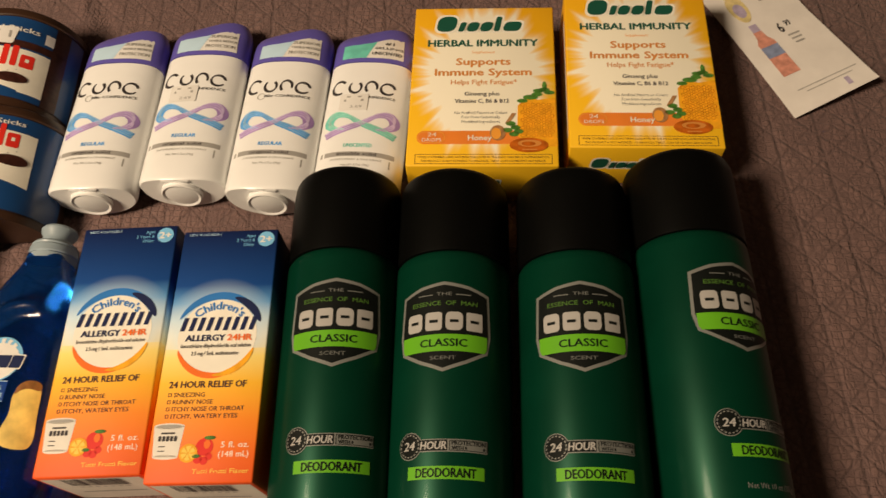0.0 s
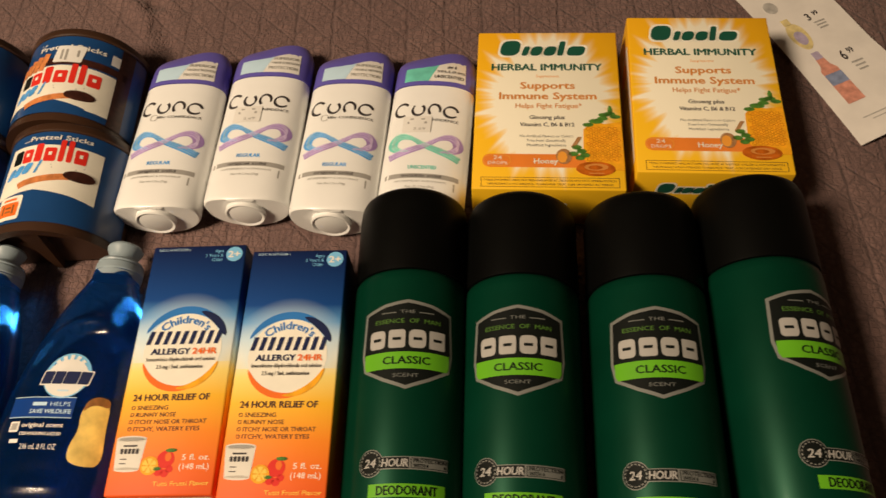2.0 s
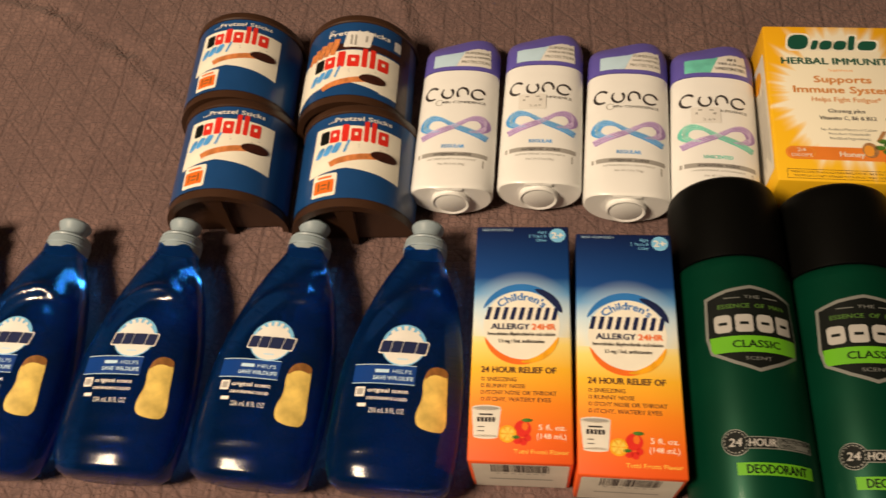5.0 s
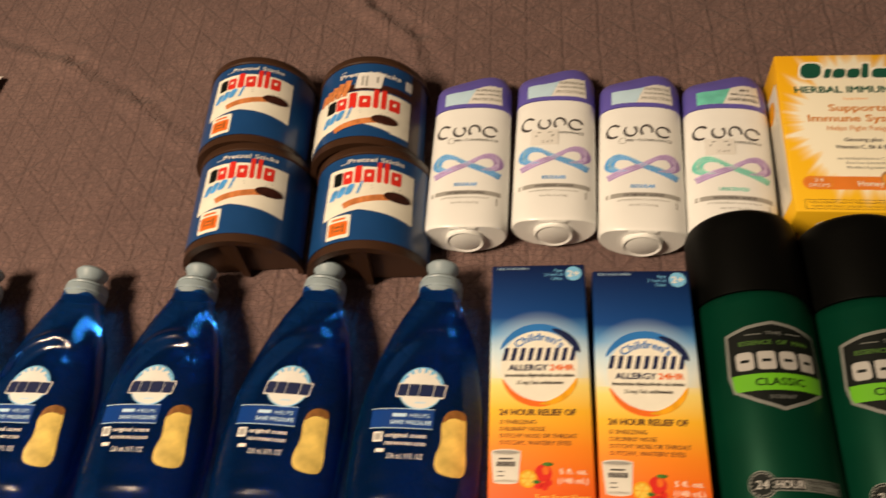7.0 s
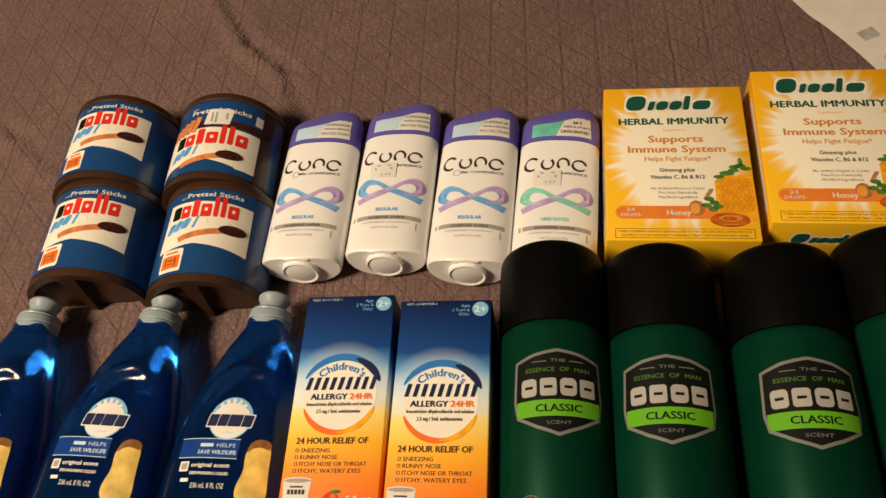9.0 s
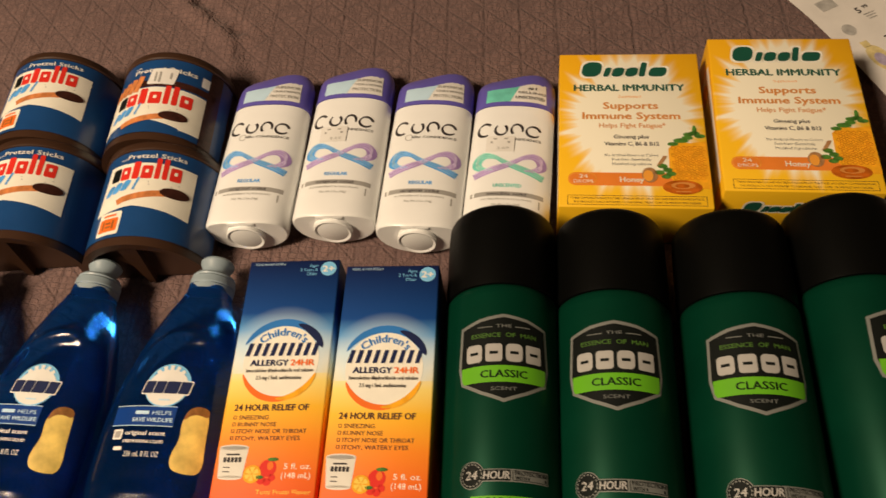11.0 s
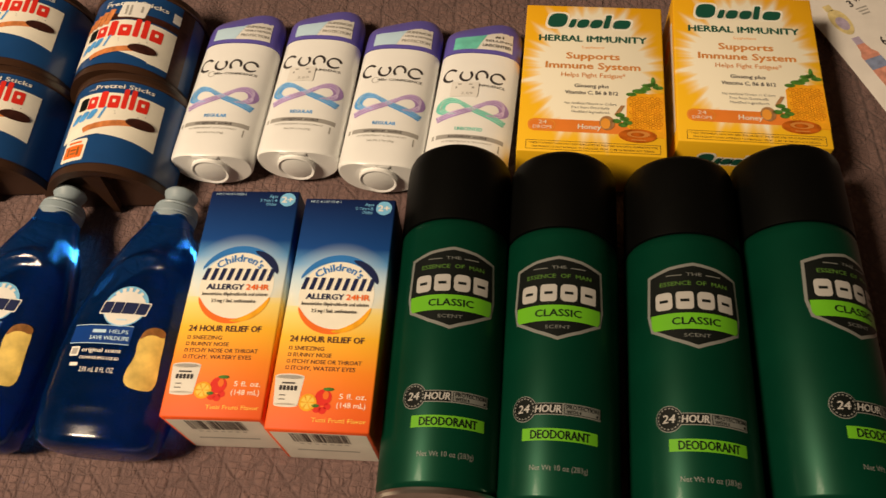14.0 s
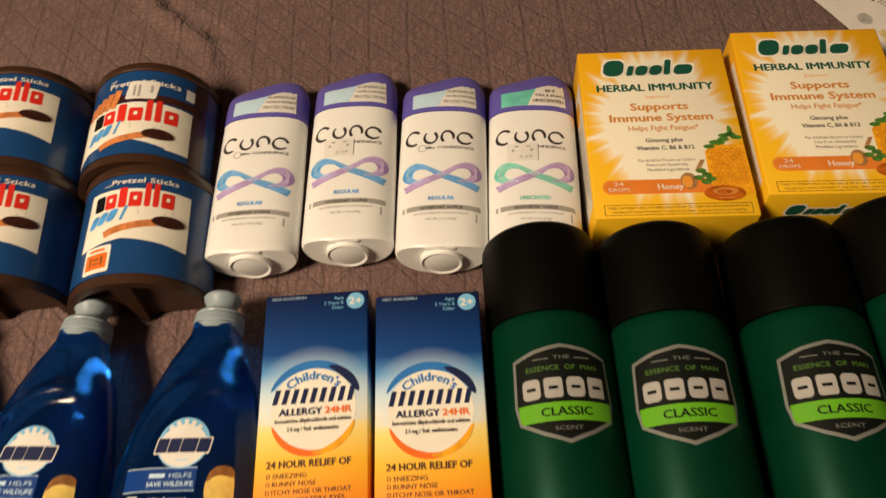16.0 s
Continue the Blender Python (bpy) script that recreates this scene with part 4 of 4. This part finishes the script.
def snack_tub(x, y, rz, style, label):
    ob = thing("snack_tub", label, "snack tub", "snack tubs in a block")
    part("tub", tub_solid(-0.0350, 0.0360, TUB_R - 0.0005), M["cocoa"], ob, "brown plastic tub", 40)
    # hollow foot: an arched wall with a wedge-shaped divider
    bm = bmesh.new()
    outer = [(px, max(pz, 0.0006)) for px, pz in tub_section(TUB_R)]
    inner = [(px * 0.90, max(0.0006, TUB_C + (pz - TUB_C) * 0.86)) for px, pz in outer]
    rows = []
    for yy in (-0.0350, -0.0405):
        rows.append([[bm.verts.new((px, yy, pz)) for px, pz in line] for line in (outer, inner)])
    for k in range(len(outer) - 1):
        (a, b), (c, d) = rows
        for q in ((a[k], a[k + 1], c[k + 1], c[k]), (b[k], d[k], d[k + 1], b[k + 1]), (c[k], c[k + 1], d[k + 1], d[k]), (a[k], b[k], b[k + 1], a[k + 1])):
            bm.faces.new(q)
    part("foot_rim", bm, M["cocoa"], ob, "", 40)
    bm = loft([[(px, yy, pz) for px, pz in ((-0.002, 0.001), (0.002, 0.001), (0.0065, 0.0465), (-0.0065, 0.0465))] for yy in (-0.0400, -0.0345)])
    part("foot_divider", bm, M["cocoa"], ob, "", 30)
    part("lid", loft([[(px, yy, max(0.0004, pz)) for px, pz in tub_section(r)] for yy, r in ((0.0345, TUB_R + 0.0004), (0.0352, TUB_R + 0.0012), (0.0400, TUB_R + 0.0012), (0.0412, TUB_R + 0.0002), (0.0416, TUB_R - 0.002))]), M["cocoa"], ob, "brown plastic lid", 40)
    f, c = (lambda px, py, off: tub_map(px + (0.0 if style == "plain" else 0.002), py - (0.0 if style == "plain" else 0.0085), off)), 0.004
    full = tub_map
    wrap = decal("label_wrap", [rect(0, -0.2, 126, 68)], M["wrap"], ob, full, 2, "dark blue paper wrap", c)
    if style == "plain":
        cy = 13.2
        decal("white_panel", [poly([(-25, 24.5), (37, 22.0), (37, -17), (22, -14), (0, -11), (-27, -15)])], M["cream"], wrap, f, 3, "white label panel", c)
        wm, k = (-21, 33, cy - 1.6), 1.12
        head = [text("Pretzel Sticks", 9, 29.0, 3.6, 39, bold=0.015), text("with", -13.6, 27.6, 1.6, 5)]
        decal("square_badge", [rrect(-13.5, -23.0, 17.5, 17.5, 1.5)], M["cream"], wrap, f, 3, "white square badge", c)
        decal("badge_shape", [rrect(-13.5, -24.2, 14.2, 10.0, 1.0), rect(-13.5, -17.0, 10, 1.6)], M["orange"], wrap, f, 4, "", c)
        decal("badge_print", [rect(-17, -24.2, 1.2, 6.4), rect(-13.2, -23.0, 4.0, 1.3), rect(-13.2, -25.8, 4.0, 1.3), rect(-9.6, -24.2, 1.2, 6.4)], M["brown_ink"], wrap, f, 5)
    else:
        cy = 2.5
        decal("white_panel", [poly([(-52, cy + 12), (0, cy + 13), (40, cy + 12), (40, cy - 23), (22, cy - 23), (22, cy - 22), (0, cy - 17), (-30, cy - 20), (-52, cy - 28)])], M["cream"], wrap, f, 3, "white label panel", c)
        decal("brown_side", [rect(42.5, 8, 11, 68), rect(10, cy + 16.6, 70, 6.0)], M["choc"], wrap, f, 4, "", c)
        wm, k = (-29, 35, cy - 1.4), 1.15
        head = [text("Pretzel Sticks", 4, 32.0, 4.2, 46, bold=0.02), text("with", -17, 36.0, 1.7, 5)]
        decal("pretzel_bundle", [ribbon([(-36 + 5.4 * j, cy + 10), (-33 + 5.4 * j, cy + 19 + 1.4 * j)], [4.4, 4.8]) for j in range(5)], M["pretzel"], wrap, f, 5, "pretzel stick picture", c)
        st = decal("price_sticker", [rrect(4, 25.5, 19, 15, 1.5, lean=1.0)], M["sticker"], wrap, f, 6, "white paper price sticker", c)
        decal("sticker_print", [rect(-1, 25, 1.4, 9), rect(2, 24.6, 1.4, 10), rect(9.6, 26, 1.4, 6)], M["bar_grey"], st, f, 7)
        decal("white_tab", [rect(34, 29, 6, 9)], M["sticker"], wrap, f, 5, "", c)
    decal("header_text", head, M["white_ink"], wrap, f, 5)
    x0, x1, base = wm
    unit = (x1 - x0) / 7.0
    first = [rrect(x0 + unit * 0.5, base + 3.6 * k, unit * 0.9, 9.6 * k, 1.5)]
    rest = []
    for j, hgt in enumerate((7.6, 10.4, 7.8, 12.4, 12.4, 7.8)):
        ww = (0.95, 0.66, 1.0, 0.45, 0.45, 1.0)[j]
        xx = x0 + unit * (1.48, 2.42, 3.38, 4.24, 4.86, 5.74)[j]
        rest.append(rrect(xx, base - 1.2 * k + 1.22 * hgt * k / 2, unit * ww * 0.94, 1.22 * hgt * k, 1.3))
    mark = decal("word_mark", rest, M["red"], wrap, f, 4, "red word mark of plain rounded blocks", c)
    decal("word_mark_start", first, M["black_ink"], mark, f, 4, "", c)
    for q in (1.48, 3.38, 5.74):
        decal("mark_notch", [rect(x0 + unit * q, base + 4.2 * k, unit * 0.26, 2.4 * k)], M["cream"], mark, f, 5)
    decal("script_mark", [rrect(x0 + 1.5 + 6.0 * j, base - 7.4 * k + 1.2 * j, 5.0, 7.4 * k, 2.0, lean=1.6) for j in range(3)] + [rect(x0 + 20.4, base - 4.6 * k, 1.7, 8.6 * k, 1.4)], M["azure"], mark, f, 4, "blue slanted script as plain shapes", c)
    decal("fine_print", [rect(x0 + 38, base - 3.4 * k, 20, 0.7), rect(x0 + 36, base - 5.2 * k, 15, 0.7)], M["bar_grey"], mark, f, 4)
    sx = x0 + 10
    stick = [(sx + 34 * q, base - (17.0 - 7.0 * q ** 0.7) * k) for q in np.linspace(0, 1, 10)]
    decal("dipped_stick", [ribbon(stick, [4.2 * k] * 10)], M["pretzel"], wrap, f, 5, "pretzel stick picture", c)
    decal("dip", [disc(x0 + 46, base - 9.6 * k, 8.5 * k, 3.6 * k)], M["choc"], wrap, f, 6, "", c)
    ob.matrix_basis = pose(x, y, 0, 0, 0, rz)
    return ob


tub_label = "brown snack tub with blue wrap lying on its flat back"
tub_a = snack_tub(-0.3640, 0.1410, 5.0, "plain", tub_label)
copy_thing(tub_a, pose(-0.2740, 0.1370, 0, 0, 0, 4.0))
copy_thing(tub_a, pose(-0.3770, 0.2240, 0, 0, 0, 5.0))
snack_tub(-0.2870, 0.2212, 3.5, "wide", "brown snack tub with wide white label and price sticker")


# ---- dish soap bottles ----
OUTLINE = [(-72, -24, 20, 24), (-71, -31, 26, 31), (-68, -36, 30, 36), (-60, -39.5, 32.5, 39), (-45, -41, 34, 41), (-20, -41, 34.5, 42), (0, -39, 33.5, 42), (15, -36, 31.5, 41),
           (30, -32, 28.5, 38.5), (45, -27, 25, 35), (58, -21.5, 20, 31), (67, -16.5, 16, 28), (73, -13.2, 13.6, 27), (79, -12.8, 13.2, 26)]


def bottle_at(y):
    rows = OUTLINE
    ys = [r[0] for r in rows]
    return [float(np.interp(y, ys, [r[k] for r in rows])) for k in (1, 2, 3)]


def bottle_top(px, py, off):
    l, r, t = (v * 0.001 for v in bottle_at(py * 1000))
    c, w = (l + r) / 2, (r - l) / 2
    q = max(0.0, 1 - abs((px - c) / w) ** 2.5) ** (1 / 2.5)
    return Vector((px, py, 0.0212 + t / 2 * q + bottle_relief(px * 1000, py * 1000) + off))


def bottle_relief(px, py):
    """A raised lip that curves over the shoulder, and a rib above the base."""
    d = math.hypot((px - 6) / 34, (py + 8) / 50) - 1
    lip = math.exp(-(d / 0.085) ** 2) - 0.7 * math.exp(-((d + 0.19) / 0.10) ** 2)
    lip *= max(0.0, min(1.0, (py - 8) / 14)) * max(0.0, min(1.0, (26 - px) / 18))
    rib = math.exp(-((py + 50 + 0.004 * px * px) / 3.0) ** 2) - 0.7 * math.exp(-((py + 44 + 0.004 * px * px) / 4.0) ** 2)
    return 0.0032 * lip + 0.0006 * rib


def soap_bottle(x, y, rz, label):
    ob = thing("soap_bottle", label, "soap bottle", "dish soap bottles in a row")
    fine = []
    ys = sorted(set([r[0] for r in OUTLINE] + list(np.arange(-66, 78, 2.0))))
    for yy in ys:
        l, r, t = bottle_at(yy)
        c, w, ring = (l + r) / 2, (r - l) / 2, []
        for k in range(84):
            a = 2 * math.pi * k / 84
            ca, sa = math.cos(a), math.sin(a)
            px = c + w * math.copysign(abs(ca) ** 0.8, ca)
            up = max(0.0, sa) ** 0.5 * bottle_relief(px, yy)
            ring.append((0.001 * px, yy * 0.001, 0.0212 + 0.0005 * t * math.copysign(abs(sa) ** 0.8, sa) + up))
        fine.append(ring)
    part("bottle", loft(fine), M["soap"], ob, "translucent blue plastic bottle", 50)
    cx, cz = 0.0004, 0.0212
    part("collar", turned([(0.0750, 0.0120), (0.0750, 0.0136), (0.0785, 0.0140), (0.0790, 0.0132), (0.0800, 0.0140), (0.0840, 0.0138), (0.0850, 0.0130), (0.0860, 0.0134), (0.0875, 0.0124), (0.0882, 0.0095)], 40, cx, cz), M["cap_frost"], ob, "pale frosted plastic collar")
    part("nozzle", turned([(0.0870, 0.0092), (0.0895, 0.0084), (0.0925, 0.0086), (0.0955, 0.0102), (0.0975, 0.0106), (0.0990, 0.0096), (0.0994, 0.0040)], 36, cx, cz), M["cap_frost"], ob, "pale push-pull nozzle")
    f, c = (lambda px, py, off: bottle_top(px, py - 0.001, off)), 0.004
    spot = decal("round_spot", [disc(-1, 9, 13, 13, 36)], M["sky"], ob, f, 1, "round white and sky blue spot", c)
    decal("spot_field", [disc(-1, 7.6, 12.0, 10.8, 30)], M["white_ink"], spot, f, 2, "", c)
    for a in (-0.8, -0.4, 0, 0.4, 0.8):
        decal("spot_ray", [ribbon([(-1, 10), (-1 + 11 * math.sin(a), 10 + 11 * math.cos(a))], [0.4, 2.4])], M["white_ink"], spot, f, 3)
    edge = blocks(-14.6, 13.2, 3.2, [8.6] * 4, [1.0, 1.0, 1.35, 1.0], 0.02, 0.16, 0.12)
    decal("word_mark_edge", edge, M["white_ink"], spot, f, 4, "", c)
    decal("word_mark", blocks(-14.0, 12.6, 3.9, [7.2] * 4, [1.0, 1.0, 1.35, 1.0], 0.07, 0.16, 0.1), M["navy"], spot, f, 5, "navy word mark of four plain blocks", c)
    decal("spot_text", [rect(-0.6, 0.2, 6, 0.9)], M["pale_blue"], spot, f, 4)
    band = decal("blue_band", [poly([(-28, -4.0), (8, -3.6), (8, -14.2), (-28, -14.8)])], M["label_blue"], ob, f, 1, "royal blue label band", c)
    decal("band_edge", [rect(-10, -3.5, 36, 0.4), rect(-10, -14.6, 36, 0.4)], M["pale_blue"], band, f, 2, "", c)
    decal("band_text", [rect(-11.4, -7.2, 8, 2.0), text("HELPS", 0.2, -7.2, 2.3, 11), text("SAVE WILDLIFE", -4.6, -11.2, 2.3, 23, bold=0.02)], M["pale_blue"], band, f, 2)
    decal("code_square", [rrect(-22.5, -19.6, 5.6, 5.6, 0.5)], M["white_ink"], ob, f, 2)
    decal("code_field", [rect(-22.5, -19.6, 3.6, 3.6)], M["bar_grey"], ob, f, 3)
    decal("code_bar", [rect(-20.5, -27.2, 5.0, 2.0, 0.0)], M["white_ink"], ob, f, 2)
    decal("scent_text", [text("original scent", -6.6, -18.6, 2.4, 23, bold=0.02), text("DISHWASHING LIQUID", -6.6, -23.2, 1.7, 23, bold=0.02), text("236 mL 8 FL OZ", -6.0, -30.0, 2.9, 20)], M["white_ink"], ob, f, 2)
    pic = decal("yellow_shape", [poly(rounded([(13.6, -21), (12.2, -12), (15, -4.5), (20, -2.0), (25.4, -3.6), (26.2, -20), (27.6, -38.4), (20, -39.6), (11.4, -37.6), (10.2, -30)]))], M["fluff"], ob, f, 3, "plain soft yellow picture shape", c)
    decal("brown_shape", [poly(rounded([(12.8, -11.5), (14.2, -5.0), (19, -2.0), (25.2, -3.2), (25.6, -8.4), (20, -6.8), (16, -8.0)]))], M["brown_ink"], pic, f, 4, "", c)
    ob.matrix_basis = pose(x, y, 0, 0, 0, rz)
    return ob


bottle_label = "translucent blue dish soap bottle with frosted cap lying flat"
bottle = soap_bottle(-0.2193, 0.0011, 0.0, bottle_label)
for bx, by, br in ((-0.2979, -0.0009, -1.5), (-0.3821, -0.0037, 1.7), (-0.4625, -0.0075, 1.3), (-0.5430, -0.0080, 1.5)):
    copy_thing(bottle, pose(bx, by, 0, 0, 0, br))


# ---- papers ----
def sheet(name, label, category, line, width, mat, curl, thick=0.0003):
    """A strip of paper along a centre line of (x, y); curl(s, c) lifts it over the bed."""
    ob = thing(name, label, category)
    n, m = len(line), 9
    bm = bmesh.new()
    grid = []
    for k, (x, y) in enumerate(line):
        x0, y0 = line[max(k - 1, 0)]
        x1, y1 = line[min(k + 1, n - 1)]
        d = math.hypot(x1 - x0, y1 - y0)
        nx, ny = -(y1 - y0) / d, (x1 - x0) / d
        grid.append([])
        for j in range(m):
            c = j / (m - 1) - 0.5
            px, py = x + nx * width * c, y + ny * width * c
            grid[-1].append(Vector((px, py, max(0.0012, bed_height(px, py) + 0.0014) + curl(k / (n - 1), c))))
    for up in (0, 1):
        vs = [[bm.verts.new(p + Vector((0, 0, thick * up))) for p in row] for row in grid]
        for a, b in zip(vs, vs[1:]):
            for j in range(m - 1):
                bm.faces.new((a[j], a[j + 1], b[j + 1], b[j]))
    part("paper", bm, mat, ob, "", 50)

    def f(px, py, off):
        # px: along the strip, py: across it, both from its start and middle
        s = max(0.0, min(0.9999, px / length)) * (n - 1)
        k = min(int(s), n - 2)
        c = (py / width + 0.5) * (m - 1)
        j = max(0, min(int(c), m - 2))
        u, v = s - k, c - j
        g = grid
        p = (g[k][j] * (1 - v) + g[k][j + 1] * v) * (1 - u) + (g[k + 1][j] * (1 - v) + g[k + 1][j + 1] * v) * u
        return p + Vector((0, 0, thick + 0.0002 + off))
    length = sum(math.hypot(b[0] - a[0], b[1] - a[1]) for a, b in zip(line, line[1:]))
    return ob, f, length


RECEIPT = smooth_line([(0.160, 0.425), (0.200, 0.370), (0.2375, 0.300), (0.281, 0.205)], 30)
receipt, rf, rl = sheet("coupon_strip", "white printed paper coupon strip curling on the bedspread", "paper strip", RECEIPT, 0.062, M["paper"],
                        lambda s, c: 0.004 * math.sin(3.1 * s) + 0.010 * max(0.0, s - 0.75) * (0.5 + c) * 4 + 0.012 * max(0.0, 0.25 - s) * 4)


def turned_print(shape, px, py):
    """Print that reads across the strip."""
    pts, faces = shape
    return ([(px - p[1], py + p[0], *p[2:]) for p in pts], faces)


def strip_f(a, b, off):
    return rf(a, b, off)


RP = rl * 1000
for k, (price, at) in enumerate((("5", RP - 122), ("3", RP - 89), ("6", RP - 57))):
    decal("price_text", [turned_print(text(price, -2.5, 0, 6.2, bold=0.02), at, 6), turned_print(text("99", 4.4, 1.4, 3.6, bold=0.02), at, 6)], M["dark_ink"], receipt, strip_f, 1)
    decal("price_print", [turned_print(rect(2.5, -6 - 2.6 * j, 9 - j, 1.0), at, 6) for j in range(3)], M["bar_grey"], receipt, strip_f, 1)
decal("bottle_picture", [disc(RP - 78, -13, 11, 7.0), rect(RP - 91, -14, 6, 6)], M["faint_yellow"], receipt, strip_f, 1, "faded yellow bottle picture")
decal("bottle_picture_label", [disc(RP - 76, -13, 5.5, 4.2)], M["faint_violet"], receipt, strip_f, 2)
decal("red_bottle_picture", [poly([(RP - 60, -16), (RP - 60, -10), (RP - 55, -9), (RP - 52, -6.5), (RP - 30, -6.5), (RP - 30, -19.5), (RP - 52, -19.5), (RP - 55, -17)])], M["faint_red"], receipt, strip_f, 1, "faded red bottle picture")
decal("blue_patch", [rect(RP - 46, -13, 7, 13)], M["faint_blue"], receipt, strip_f, 2)
decal("cap_picture", [rect(RP - 62, -13, 5, 6)], M["faint_violet"], receipt, strip_f, 2)
decal("green_picture", [disc(RP - 108, -15, 6, 5), rect(RP - 140, -12, 12, 14)], M["faint_grey"], receipt, strip_f, 1)
decal("notice_print", [turned_print(rect(2, 0, 44 - 10 * j, 0.7), RP - 19 + 3.0 * j, 2) for j in range(2)], M["faint_grey"], receipt, strip_f, 1)
decal("corner_mark", [rect(RP - 10, 14, 7, 3.4)], M["faint_violet"], receipt, strip_f, 1)

FAR_SLIP = smooth_line([(-0.762, 0.300), (-0.712, 0.285), (-0.667, 0.270), (-0.639, 0.266)], 16)
sheet("paper_slip", "white paper slip with a folded corner on the bedspread", "paper slip", FAR_SLIP, 0.062, M["paper"], lambda s, c: 0.012 * max(0.0, s - 0.6) * 2.5 * (0.5 - c) + 0.002)

NOTE = [(-0.235 + 0.0105 * k, -0.226 + 0.0006 * k) for k in range(21)]
note, nf, nl = sheet("note_paper", "white note paper with pencil price notes on the bedspread", "note paper", NOTE, 0.200, M["note"], lambda s, c: 0.0015 + 0.003 * (s - 0.5) ** 2)
decal("pencil_text", [text("Detergent", 150, 82, 9, 56, shear=0.2), text("P.R. $ 2.19", 128, 64, 8, 52, shear=0.2), text("- $ 1.00  MFC", 132, 46, 8, 66, shear=0.2), rect(96, 82, 30, 5)], M["pencil"], note, nf, 1)
